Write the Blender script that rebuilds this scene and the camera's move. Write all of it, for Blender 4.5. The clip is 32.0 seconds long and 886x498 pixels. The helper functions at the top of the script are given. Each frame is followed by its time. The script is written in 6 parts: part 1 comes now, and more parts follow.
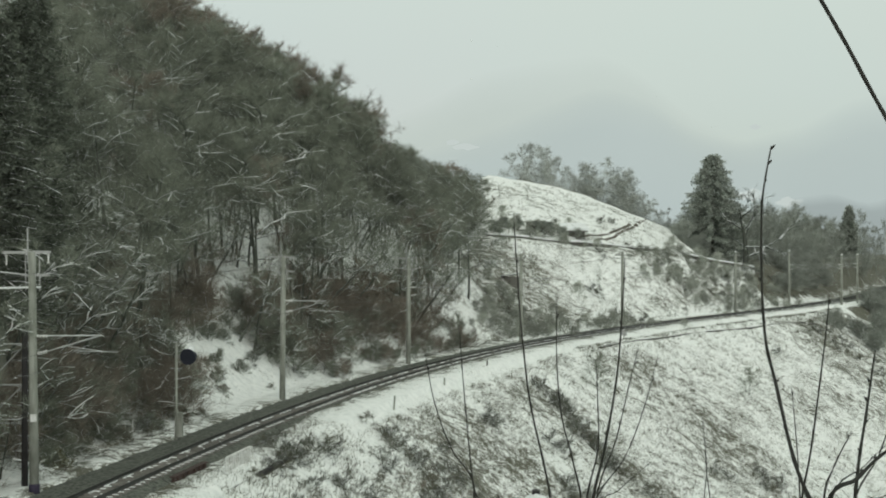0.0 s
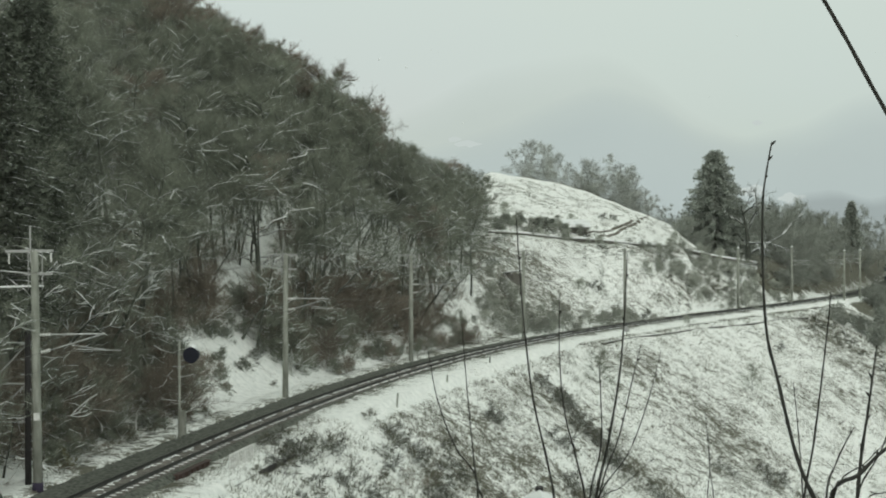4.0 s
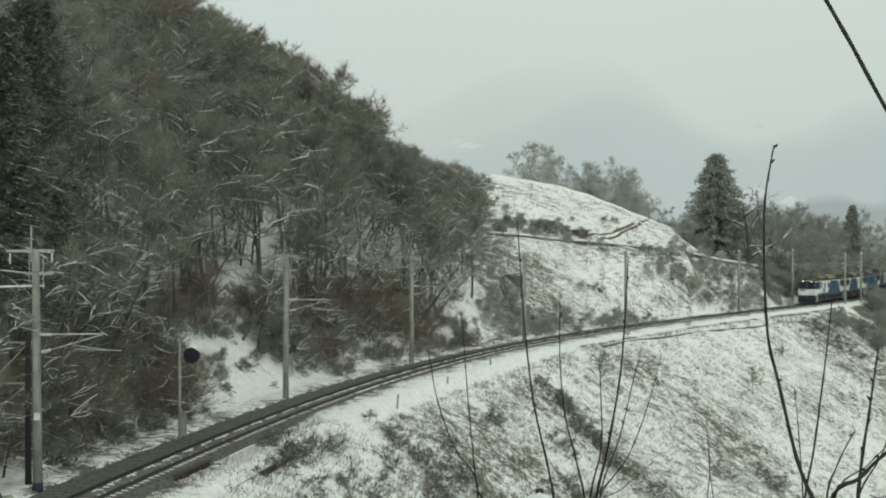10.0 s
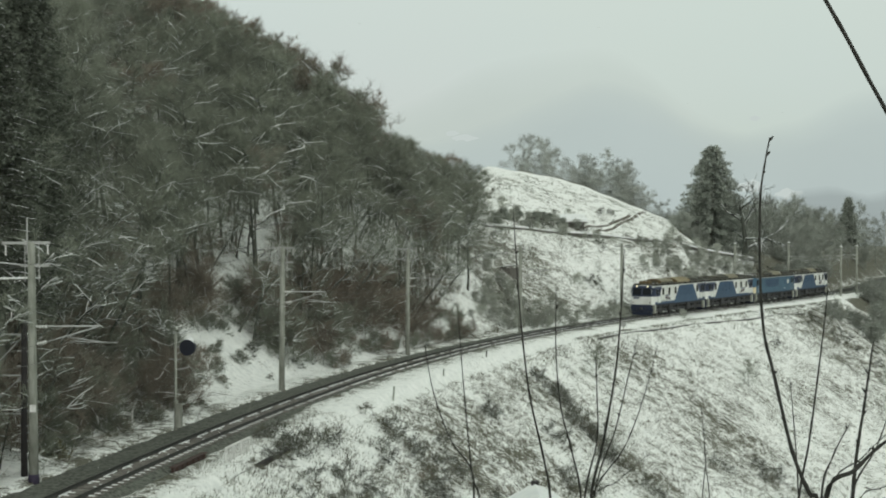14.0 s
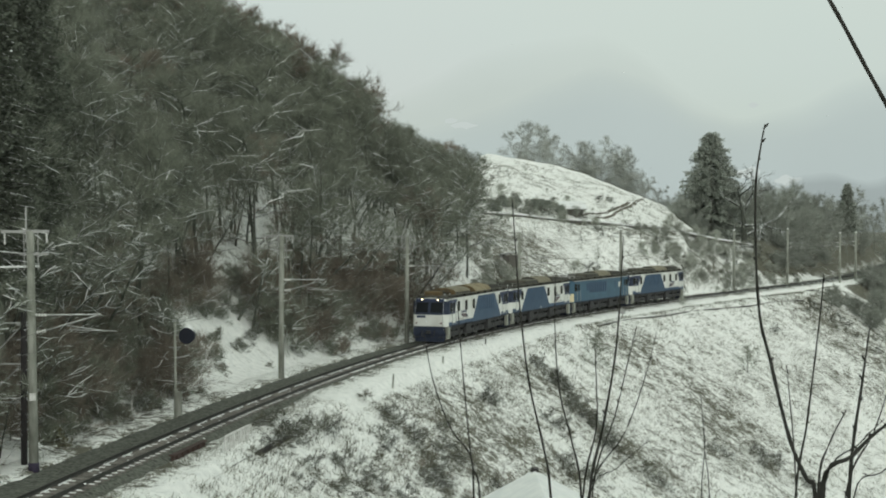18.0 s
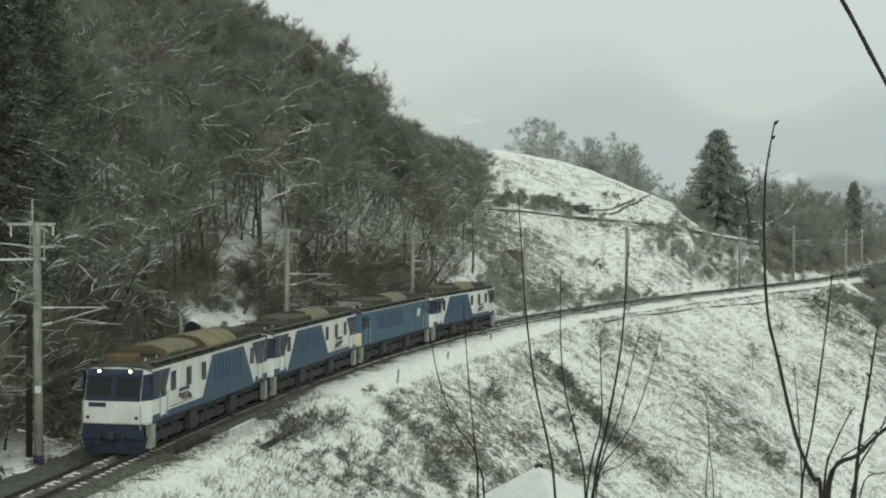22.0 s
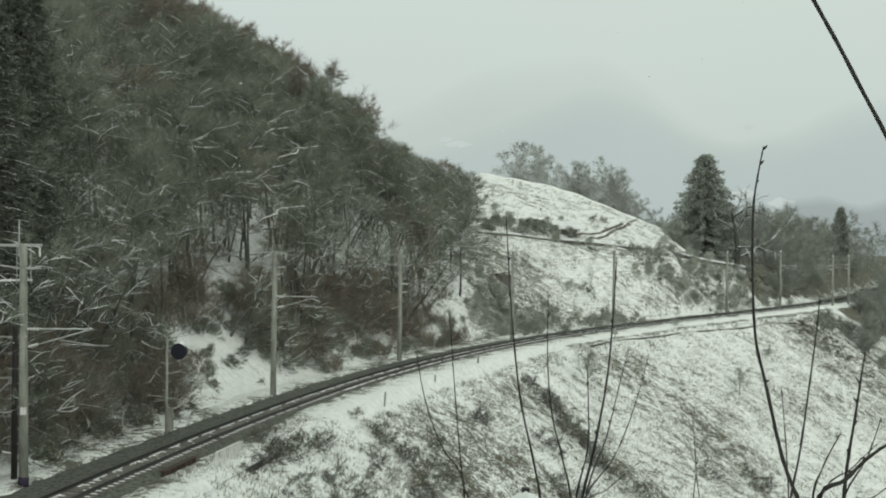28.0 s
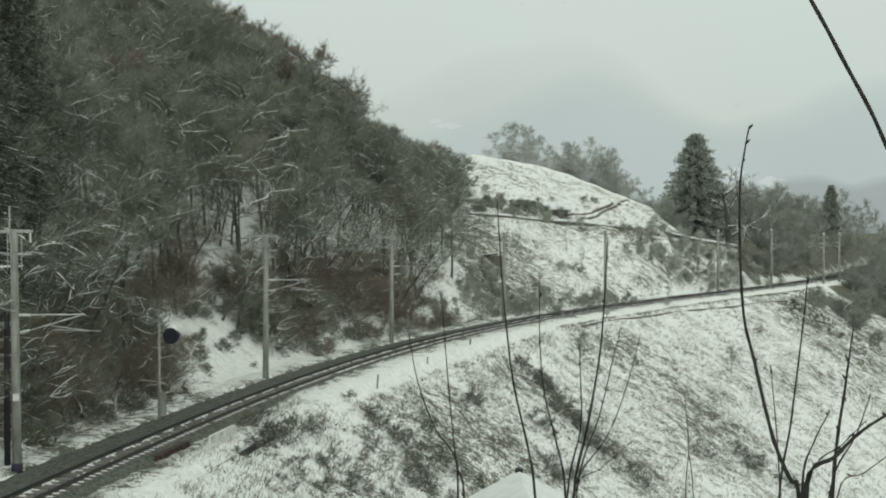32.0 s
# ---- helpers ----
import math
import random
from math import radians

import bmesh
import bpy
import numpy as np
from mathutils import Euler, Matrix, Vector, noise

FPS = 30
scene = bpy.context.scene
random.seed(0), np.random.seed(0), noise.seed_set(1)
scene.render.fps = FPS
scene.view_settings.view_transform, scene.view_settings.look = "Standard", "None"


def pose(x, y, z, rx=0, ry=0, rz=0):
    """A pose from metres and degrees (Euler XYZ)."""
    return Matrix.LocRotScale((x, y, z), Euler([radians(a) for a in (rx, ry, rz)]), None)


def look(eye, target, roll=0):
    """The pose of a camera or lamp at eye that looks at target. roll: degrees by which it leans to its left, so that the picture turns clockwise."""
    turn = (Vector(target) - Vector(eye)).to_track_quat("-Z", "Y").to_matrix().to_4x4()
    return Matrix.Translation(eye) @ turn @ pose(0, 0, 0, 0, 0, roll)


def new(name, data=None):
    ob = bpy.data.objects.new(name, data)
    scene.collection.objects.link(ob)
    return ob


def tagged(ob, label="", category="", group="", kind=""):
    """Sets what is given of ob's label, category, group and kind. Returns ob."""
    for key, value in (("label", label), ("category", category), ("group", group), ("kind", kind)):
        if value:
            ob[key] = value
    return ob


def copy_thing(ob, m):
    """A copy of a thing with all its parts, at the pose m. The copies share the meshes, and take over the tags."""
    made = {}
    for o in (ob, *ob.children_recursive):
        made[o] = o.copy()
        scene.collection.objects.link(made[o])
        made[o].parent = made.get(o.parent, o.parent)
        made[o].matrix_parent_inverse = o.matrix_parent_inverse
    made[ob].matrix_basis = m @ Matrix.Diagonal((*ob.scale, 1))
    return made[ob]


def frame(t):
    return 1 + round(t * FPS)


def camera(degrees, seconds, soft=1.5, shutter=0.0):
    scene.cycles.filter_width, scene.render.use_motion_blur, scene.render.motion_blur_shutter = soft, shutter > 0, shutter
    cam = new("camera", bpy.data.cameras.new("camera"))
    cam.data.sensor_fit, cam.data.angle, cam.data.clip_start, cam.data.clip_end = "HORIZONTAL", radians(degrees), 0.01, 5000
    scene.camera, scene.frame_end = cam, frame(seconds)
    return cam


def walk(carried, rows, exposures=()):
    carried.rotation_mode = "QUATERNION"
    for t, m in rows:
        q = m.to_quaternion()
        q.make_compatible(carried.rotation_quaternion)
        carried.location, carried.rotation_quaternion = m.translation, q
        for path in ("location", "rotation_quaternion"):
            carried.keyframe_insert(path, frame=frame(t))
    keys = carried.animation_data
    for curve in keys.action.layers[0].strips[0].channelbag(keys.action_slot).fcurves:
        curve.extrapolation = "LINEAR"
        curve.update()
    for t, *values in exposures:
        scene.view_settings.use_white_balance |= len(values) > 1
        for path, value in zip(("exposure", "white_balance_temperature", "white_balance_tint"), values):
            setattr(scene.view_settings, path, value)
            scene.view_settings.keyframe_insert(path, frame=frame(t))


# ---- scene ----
# ---------------------------------------------------------------- camera
EYE = (0.0, 0.0, 10.11)
cam = camera(32.54, 32.0, soft=1.9)
TURNS = [
    (0, 89.632, -0.088, 0.005), (0.5, 89.612, -0.016, 0.021), (1, 89.607, 0.013, 0.046), (1.5, 89.586, 0.027, 0.051),
    (2, 89.580, 0.043, 0.047), (2.5, 89.578, 0.060, 0.051), (3, 89.571, 0.109, 0.060), (3.5, 89.545, 0.112, 0.080),
    (5.5, 89.503, 0.254, 0.119), (6, 89.512, 0.231, 0.109), (6.5, 89.535, 0.217, 0.094), (7, 89.571, 0.149, 0.109),
    (7.5, 89.571, 0.137, 0.133), (8, 89.559, 0.112, 0.160), (8.5, 89.535, 0.114, 0.185), (9, 89.507, 0.120, 0.196),
    (9.5, 89.519, -0.009, 0.177), (10, 89.589, -0.130, 0.132), (10.5, 89.589, -0.186, 0.124), (11, 89.570, -0.183, 0.129),
    (11.5, 89.538, -0.156, 0.117), (12, 89.496, -0.185, 0.114), (12.5, 89.473, -0.175, 0.132), (13, 89.422, -0.153, 0.104),
    (13.5, 89.362, -0.164, 0.046), (14, 89.293, -0.158, -0.016), (14.5, 89.230, -0.189, -0.063), (16.5, 88.985, -0.157, -0.136),
    (17, 88.917, -0.132, -0.121), (17.5, 88.865, -0.099, -0.089), (18, 88.824, -0.013, -0.054), (18.5, 88.770, 0.027, -0.032),
    (19, 88.760, 0.000, 0.000), (19.5, 88.729, -0.035, 0.029), (20, 88.701, -0.098, 0.058), (20.5, 88.689, -0.163, 0.078),
    (21, 88.661, -0.257, 0.104), (21.5, 88.654, -0.287, 0.134), (22, 88.645, -0.376, 0.170), (22.5, 88.644, -0.415, 0.213),
    (23, 88.644, -0.413, 0.245), (23.5, 88.648, -0.435, 0.279), (24, 88.716, -0.414, 0.287), (24.5, 88.824, -0.372, 0.260),
    (25, 88.945, -0.413, 0.214), (25.5, 89.099, -0.435, 0.109), (27.5, 89.498, -0.651, -0.242), (28, 89.525, -0.676, -0.289),
    (28.5, 89.476, -0.751, -0.312), (29, 89.399, -0.648, -0.340), (29.5, 89.279, -0.539, -0.355), (30, 89.174, -0.422, -0.372),
    (30.5, 89.071, -0.328, -0.417), (31, 88.989, -0.178, -0.482), (31.5, 88.884, -0.087, -0.574), (32, 88.839, -0.104, -0.629),
]
walk(cam, [(t, pose(*EYE, rx, ry, rz)) for t, rx, ry, rz in TURNS])

# ---------------------------------------------------------------- light: overcast winter sky
world = bpy.data.worlds.new("overcast_sky")
scene.world = world
world.use_nodes = True
wn, wl = world.node_tree.nodes, world.node_tree.links
wn.clear()
w_out = wn.new("ShaderNodeOutputWorld")
w_sky = wn.new("ShaderNodeTexSky")
w_sky.sky_type, w_sky.sun_disc = "NISHITA", False
w_sky.sun_elevation, w_sky.sun_rotation = radians(38), radians(160)
w_bg1, w_bg2, w_add = wn.new("ShaderNodeBackground"), wn.new("ShaderNodeBackground"), wn.new("ShaderNodeAddShader")
w_bg1.inputs["Strength"].default_value = 0.012
w_tc, w_sep, w_ramp = wn.new("ShaderNodeTexCoord"), wn.new("ShaderNodeSeparateXYZ"), wn.new("ShaderNodeValToRGB")
w_noise, w_mixc = wn.new("ShaderNodeTexNoise"), wn.new("ShaderNodeMix")
w_ramp.color_ramp.elements[0].position, w_ramp.color_ramp.elements[0].color = 0.0, (0.466, 0.53, 0.50, 1)
w_mid = w_ramp.color_ramp.elements.new(0.10)
w_mid.color = (0.556, 0.618, 0.566, 1)
w_ramp.color_ramp.elements[2].position, w_ramp.color_ramp.elements[2].color = 0.22, (0.635, 0.70, 0.612, 1)
w_noise.inputs["Scale"].default_value, w_noise.inputs["Detail"].default_value = 2.5, 4
w_mixc.data_type, w_mixc.blend_type = "RGBA", "SOFT_LIGHT"
w_mixc.inputs["Factor"].default_value = 0.12
wl.new(w_tc.outputs["Generated"], w_sep.inputs[0])
wl.new(w_sep.outputs["Z"], w_ramp.inputs["Fac"])
wl.new(w_tc.outputs["Generated"], w_noise.inputs["Vector"])
wl.new(w_ramp.outputs["Color"], w_mixc.inputs["A"])
wl.new(w_noise.outputs["Color"], w_mixc.inputs["B"])
wl.new(w_mixc.outputs["Result"], w_bg2.inputs["Color"])
wl.new(w_sky.outputs[0], w_bg1.inputs["Color"])
w_bg2.inputs["Strength"].default_value = 0.955
wl.new(w_bg1.outputs[0], w_add.inputs[0])
wl.new(w_bg2.outputs[0], w_add.inputs[1])
wl.new(w_add.outputs[0], w_out.inputs["Surface"])

sun_data = bpy.data.lights.new("sun", "SUN")
sun_data.energy, sun_data.angle, sun_data.color = 0.95, radians(40), (1.0, 0.97, 0.92)
sun = new("sun", sun_data)
sun.matrix_world = look((20, -60, 50), (0, 100, 0))


# ---------------------------------------------------------------- materials
def material(name, base, rough=0.8, second=None, scale=3.0, detail=6.0, amount=0.6, bump=0.0, bump_scale=None, metal=0.0,
             stretch=None, per_object=0.0, snow=0.0, snow_at=(0.55, 0.8), spec=0.3):
    """Two-tone noisy surface; snow: how much snow lies on faces that look up."""
    m = bpy.data.materials.new(name)
    m.use_nodes = True
    n, l = m.node_tree.nodes, m.node_tree.links
    b = n["Principled BSDF"]
    b.inputs["Roughness"].default_value, b.inputs["Metallic"].default_value = rough, metal
    b.inputs["Specular IOR Level"].default_value = spec
    tc, mp = n.new("ShaderNodeTexCoord"), n.new("ShaderNodeMapping")
    l.new(tc.outputs["Object"], mp.inputs["Vector"])
    if stretch:
        mp.inputs["Scale"].default_value = stretch
    nz, rp = n.new("ShaderNodeTexNoise"), n.new("ShaderNodeValToRGB")
    nz.inputs["Scale"].default_value, nz.inputs["Detail"].default_value = scale, detail
    l.new(mp.outputs[0], nz.inputs["Vector"])
    second = second or tuple(c * 0.6 for c in base)
    rp.color_ramp.elements[0].position, rp.color_ramp.elements[0].color = 0.5 - 0.22 / max(amount, 0.05), (*second, 1)
    rp.color_ramp.elements[1].position, rp.color_ramp.elements[1].color = 0.5 + 0.12 / max(amount, 0.05), (*base, 1)
    if rp.color_ramp.elements[0].position < 0:
        rp.color_ramp.elements[0].position = 0.0
    l.new(nz.outputs["Fac"], rp.inputs["Fac"])
    col = rp.outputs["Color"]
    if per_object:
        oi, hs, mr = n.new("ShaderNodeObjectInfo"), n.new("ShaderNodeHueSaturation"), n.new("ShaderNodeMapRange")
        mr.inputs["To Min"].default_value, mr.inputs["To Max"].default_value = 1 - per_object, 1 + per_object
        l.new(oi.outputs["Random"], mr.inputs["Value"])
        l.new(mr.outputs[0], hs.inputs["Value"])
        l.new(col, hs.inputs["Color"])
        col = hs.outputs["Color"]
    if snow:
        ge, sp, ad, mr2, mx = (n.new("ShaderNodeNewGeometry"), n.new("ShaderNodeSeparateXYZ"), n.new("ShaderNodeMath"),
                               n.new("ShaderNodeMapRange"), n.new("ShaderNodeMix"))
        nz2 = n.new("ShaderNodeTexNoise")
        nz2.inputs["Scale"].default_value = 1.3
        l.new(tc.outputs["Object"], nz2.inputs["Vector"])
        l.new(ge.outputs["Normal"], sp.inputs[0])
        ad.operation = "MULTIPLY_ADD"
        l.new(nz2.outputs["Fac"], ad.inputs[0])
        ad.inputs[1].default_value = 0.9
        l.new(sp.outputs["Z"], ad.inputs[2])
        mr2.inputs["From Min"].default_value, mr2.inputs["From Max"].default_value = snow_at[0] + 0.45, snow_at[1] + 0.45
        l.new(ad.outputs[0], mr2.inputs["Value"])
        mr2.inputs["To Max"].default_value = snow
        mx.data_type = "RGBA"
        l.new(mr2.outputs[0], mx.inputs["Factor"])
        l.new(col, mx.inputs["A"])
        mx.inputs["B"].default_value = (0.78, 0.81, 0.82, 1)
        col = mx.outputs["Result"]
    l.new(col, b.inputs["Base Color"])
    if bump:
        nb, bp = n.new("ShaderNodeTexNoise"), n.new("ShaderNodeBump")
        nb.inputs["Scale"].default_value, nb.inputs["Detail"].default_value = bump_scale or scale * 4, 5
        l.new(mp.outputs[0], nb.inputs["Vector"])
        bp.inputs["Strength"].default_value, bp.inputs["Distance"].default_value = bump, 0.05
        l.new(nb.outputs["Fac"], bp.inputs["Height"])
        l.new(bp.outputs[0], b.inputs["Normal"])
    return m


def glow(name, colour, strength):
    m = bpy.data.materials.new(name)
    m.use_nodes = True
    n, l = m.node_tree.nodes, m.node_tree.links
    e = n.new("ShaderNodeEmission")
    e.inputs["Color"].default_value, e.inputs["Strength"].default_value = (*colour, 1), strength
    l.new(e.outputs[0], n["Material Output"].inputs["Surface"])
    return m


def ground_material():
    """Snow with dry grass and leaf litter showing through; how much is said by the mesh attribute 'bare'."""
    m = bpy.data.materials.new("snowy_ground")
    m.use_nodes = True
    n, l = m.node_tree.nodes, m.node_tree.links
    b = n["Principled BSDF"]
    b.inputs["Roughness"].default_value = 0.9
    b.inputs["Specular IOR Level"].default_value = 0.15
    tc = n.new("ShaderNodeTexCoord")
    at = n.new("ShaderNodeAttribute")
    at.attribute_name = "bare"

    def noise_of(scale, detail, stretch=(1, 1, 1), turn=0.0):
        mp, nz = n.new("ShaderNodeMapping"), n.new("ShaderNodeTexNoise")
        mp.inputs["Scale"].default_value, mp.inputs["Rotation"].default_value = stretch, (0, 0, turn)
        nz.inputs["Scale"].default_value, nz.inputs["Detail"].default_value = scale, detail
        nz.inputs["Roughness"].default_value = 0.65
        l.new(tc.outputs["Object"], mp.inputs["Vector"])
        l.new(mp.outputs[0], nz.inputs["Vector"])
        return nz.outputs["Fac"]

    def calc(op, a, c, d=None):
        q = n.new("ShaderNodeMath")
        q.operation = op
        for i, v in enumerate((a, c, d)):
            if v is None:
                continue
            if isinstance(v, (int, float)):
                q.inputs[i].default_value = v
            else:
                l.new(v, q.inputs[i])
        return q.outputs[0]

    big = noise_of(0.13, 5)
    mid = noise_of(0.8, 6)
    fine = noise_of(3.4, 6)
    finer = noise_of(10.0, 5)
    streak = noise_of(2.8, 6, (0.5, 1.3, 1.0), 0.45)
    s = calc("MULTIPLY_ADD", big, 0.55, calc("MULTIPLY_ADD", streak, 0.30, -0.12))
    s = calc("ADD", s, calc("MULTIPLY_ADD", mid, 0.70, calc("MULTIPLY_ADD", fine, 0.72, calc("MULTIPLY_ADD", finer, 0.90, -0.11))))
    s = calc("ADD", s, calc("MULTIPLY_ADD", at.outputs["Fac"], 0.95, -0.82))
    mr = n.new("ShaderNodeMapRange")
    mr.interpolation_type = "SMOOTHSTEP"
    mr.inputs["From Min"].default_value, mr.inputs["From Max"].default_value = 1.09, 1.165
    l.new(s, mr.inputs["Value"])
    grass = n.new("ShaderNodeValToRGB")
    grass.color_ramp.elements[0].position, grass.color_ramp.elements[0].color = 0.3, (0.075, 0.072, 0.056, 1)
    grass.color_ramp.elements[1].position, grass.color_ramp.elements[1].color = 0.7, (0.195, 0.195, 0.155, 1)
    l.new(noise_of(5.0, 5), grass.inputs["Fac"])
    snowc = n.new("ShaderNodeValToRGB")
    snowc.color_ramp.elements[0].position, snowc.color_ramp.elements[0].color = 0.30, (0.72, 0.745, 0.73, 1)
    snowc.color_ramp.elements[1].position, snowc.color_ramp.elements[1].color = 0.6, (0.94, 0.955, 0.93, 1)
    l.new(noise_of(2.2, 7), snowc.inputs["Fac"])
    mx = n.new("ShaderNodeMix")
    mx.data_type = "RGBA"
    l.new(mr.outputs[0], mx.inputs["Factor"])
    l.new(snowc.outputs[0], mx.inputs["A"])
    l.new(grass.outputs[0], mx.inputs["B"])
    l.new(mx.outputs["Result"], b.inputs["Base Color"])
    bp = n.new("ShaderNodeBump")
    bp.inputs["Strength"].default_value, bp.inputs["Distance"].default_value = 0.45, 0.2
    l.new(calc("MULTIPLY_ADD", mid, 0.6, calc("MULTIPLY", fine, 0.5)), bp.inputs["Height"])
    l.new(bp.outputs[0], b.inputs["Normal"])
    return m


M_GROUND = ground_material()
M_BALLAST = material("ballast_stone", (0.165, 0.175, 0.15), 0.95, (0.045, 0.048, 0.041), 6, 8, 1.3, 0.9, 22)
M_DARKSTONE = material("dark_stone", (0.12, 0.118, 0.106), 0.95, (0.055, 0.054, 0.048), 2.2, 7, 0.9, 0.6, 7, per_object=0.2, snow=0.6, snow_at=(0.7, 1.0))
M_EARTH = material("bare_earth", (0.15, 0.135, 0.11), 0.95, (0.08, 0.072, 0.06), 1.5, 6, 0.9)
M_RAIL = material("rail_steel", (0.085, 0.088, 0.08), 0.5, (0.05, 0.05, 0.046), 6, 4, 0.7, metal=0.6)
M_SLEEPER = material("sleeper_concrete", (0.23, 0.22, 0.20), 0.9, (0.12, 0.11, 0.10), 4, 6, 0.8, 0.3, per_object=0.25)
M_SNOW = material("snow", (0.86, 0.88, 0.87), 0.85, (0.72, 0.75, 0.76), 2.0, 6, 0.8, 0.4, 6, spec=0.2)
M_CONCRETE = material("weathered_concrete", (0.33, 0.345, 0.305), 0.9, (0.17, 0.18, 0.152), 3.5, 8, 1.2, 0.25, 14, stretch=(1, 1, 0.25), per_object=0.08)
M_STEEL = material("galvanised_steel", (0.42, 0.43, 0.42), 0.55, (0.28, 0.28, 0.27), 8, 4, 0.6, metal=0.3, snow=0.9)
M_WIRE = material("copper_wire", (0.13, 0.13, 0.12), 0.6, (0.08, 0.08, 0.075), 3, 2, 0.5, metal=0.3)
M_INSUL = material("white_porcelain", (0.72, 0.73, 0.71), 0.3, (0.55, 0.55, 0.53), 5, 3, 0.5)
M_BLACK = material("black_enamel", (0.012, 0.015, 0.025), 0.5, (0.02, 0.022, 0.032), 4, 3, 0.5, snow=0.95, snow_at=(0.6, 0.75))
M_TARRED = material("tarred_pole", (0.035, 0.033, 0.033), 0.8, (0.02, 0.019, 0.019), 3, 5, 0.7)
M_BARK = material("bare_bark", (0.2, 0.214, 0.175), 0.95, (0.105, 0.11, 0.09), 2.2, 6, 0.8, 0.4, 8, stretch=(1, 1, 0.3), per_object=0.25, snow=0.9, snow_at=(0.2, 0.5))
M_TWIG = material("bare_twigs", (0.220, 0.241, 0.192), 0.95, (0.138, 0.151, 0.120), 0.6, 4, 0.8, per_object=0.16, snow=0.12, snow_at=(0.75, 1.05))
# lightened grey with distance haze mixed in, for the line's far end
M_TWIG_GREY = material("haze_grey_twigs", (0.30, 0.322, 0.285), 0.95, (0.22, 0.236, 0.208), 0.6, 4, 0.8, per_object=0.2, snow=0.4, snow_at=(0.7, 1.0))
M_TWIG_RED = material("brown_leafed_twigs", (0.232, 0.204, 0.165), 0.95, (0.145, 0.13, 0.105), 0.7, 4, 0.8, per_object=0.2, snow=0.12, snow_at=(0.75, 1.05))
# haze over the far hill is painted into this pale tone
M_TWIG_PALE = material("haze_paled_twigs", (0.37, 0.39, 0.355), 0.95, (0.27, 0.285, 0.26), 0.9, 4, 0.8, per_object=0.15, snow=0.5, snow_at=(0.6, 1.0))
# paler version of the brush colour, haze painted in
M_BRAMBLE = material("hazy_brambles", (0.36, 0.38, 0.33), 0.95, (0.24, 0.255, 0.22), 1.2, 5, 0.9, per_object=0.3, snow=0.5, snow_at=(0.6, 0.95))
M_BRUSH = material("withered_brush", (0.13, 0.137, 0.11), 0.95, (0.065, 0.069, 0.055), 1.2, 5, 0.9, per_object=0.3, snow=0.6, snow_at=(0.55, 0.9))
M_NEEDLE = material("cedar_needles", (0.135, 0.153, 0.121), 0.9, (0.082, 0.094, 0.074), 0.8, 5, 0.9, per_object=0.2, snow=0.2, snow_at=(0.85, 1.15))
# needle green lightened to carry the haze before far cedars and hedge
M_NEEDLE_PALE = material("haze_paled_needles", (0.33, 0.36, 0.315), 0.9, (0.235, 0.26, 0.225), 0.8, 5, 0.9, snow=0.25, snow_at=(0.8, 1.1))
M_OLIVE = material("olive_leaves", (0.19, 0.19, 0.115), 0.9, (0.12, 0.12, 0.075), 2.0, 5, 0.9, snow=0.3, snow_at=(0.7, 1.0))
M_GRASS = material("dry_grass", (0.19, 0.19, 0.145), 0.95, (0.09, 0.09, 0.07), 0.4, 5, 0.9, snow=0.3, snow_at=(0.8, 1.1))
M_STEM = material("dark_shoots", (0.047, 0.047, 0.042), 0.95, (0.022, 0.022, 0.02), 12, 4, 0.8, spec=0.05)
M_TRUNK = material("dark_wet_bark", (0.098, 0.108, 0.09), 0.95, (0.053, 0.058, 0.048), 2.5, 6, 0.8, 0.4, 8, stretch=(1, 1, 0.3), per_object=0.3, snow=0.85, snow_at=(0.4, 0.75))
M_WRAP = material("dark_wrap", (0.05, 0.042, 0.07), 0.8, (0.03, 0.026, 0.045), 5, 4, 0.7)
M_BLUE = material("slate_blue_paint", (0.040, 0.080, 0.138), 0.5, (0.030, 0.062, 0.112), 1.4, 6, 0.9, per_object=0.06, spec=0.4)
M_NAVY = material("navy_paint", (0.024, 0.038, 0.085), 0.5, (0.018, 0.028, 0.062), 1.4, 6, 0.8, spec=0.4)
M_AZURE = material("faded_blue_paint", (0.055, 0.118, 0.172), 0.55, (0.04, 0.088, 0.135), 1.2, 7, 0.9, spec=0.4)
M_WHITE = material("dusty_white_paint", (0.70, 0.72, 0.69), 0.5, (0.54, 0.555, 0.515), 0.9, 8, 1.1, stretch=(1, 1, 0.4), spec=0.4)
M_CREAM = material("cream_paint", (0.66, 0.58, 0.38), 0.5, (0.52, 0.46, 0.31), 1.5, 6, 0.8)
M_ROOF = material("sooty_roof_paint", (0.082, 0.083, 0.072), 0.85, (0.045, 0.046, 0.040), 1.5, 7, 0.9, per_object=0.15)
M_COVER = material("dusty_grey_cover", (0.125, 0.122, 0.098), 0.85, (0.075, 0.074, 0.060), 1.5, 7, 0.9)
M_TAN = material("rust_dusted_cover", (0.29, 0.255, 0.165), 0.8, (0.165, 0.13, 0.07), 1.4, 6, 0.8)
M_TANGREY = material("dusty_pale_cover", (0.24, 0.225, 0.165), 0.8, (0.13, 0.115, 0.075), 1.4, 6, 0.8)
M_RUST = material("rust_brown_box", (0.145, 0.108, 0.056), 0.85, (0.085, 0.065, 0.036), 2.0, 6, 0.8)
M_UNDER = material("grimy_underframe", (0.055, 0.057, 0.058), 0.8, (0.030, 0.030, 0.030), 4, 6, 0.8)
M_SKIRT = material("dark_blue_skirt", (0.030, 0.040, 0.068), 0.7, (0.020, 0.026, 0.042), 3, 6, 0.8)
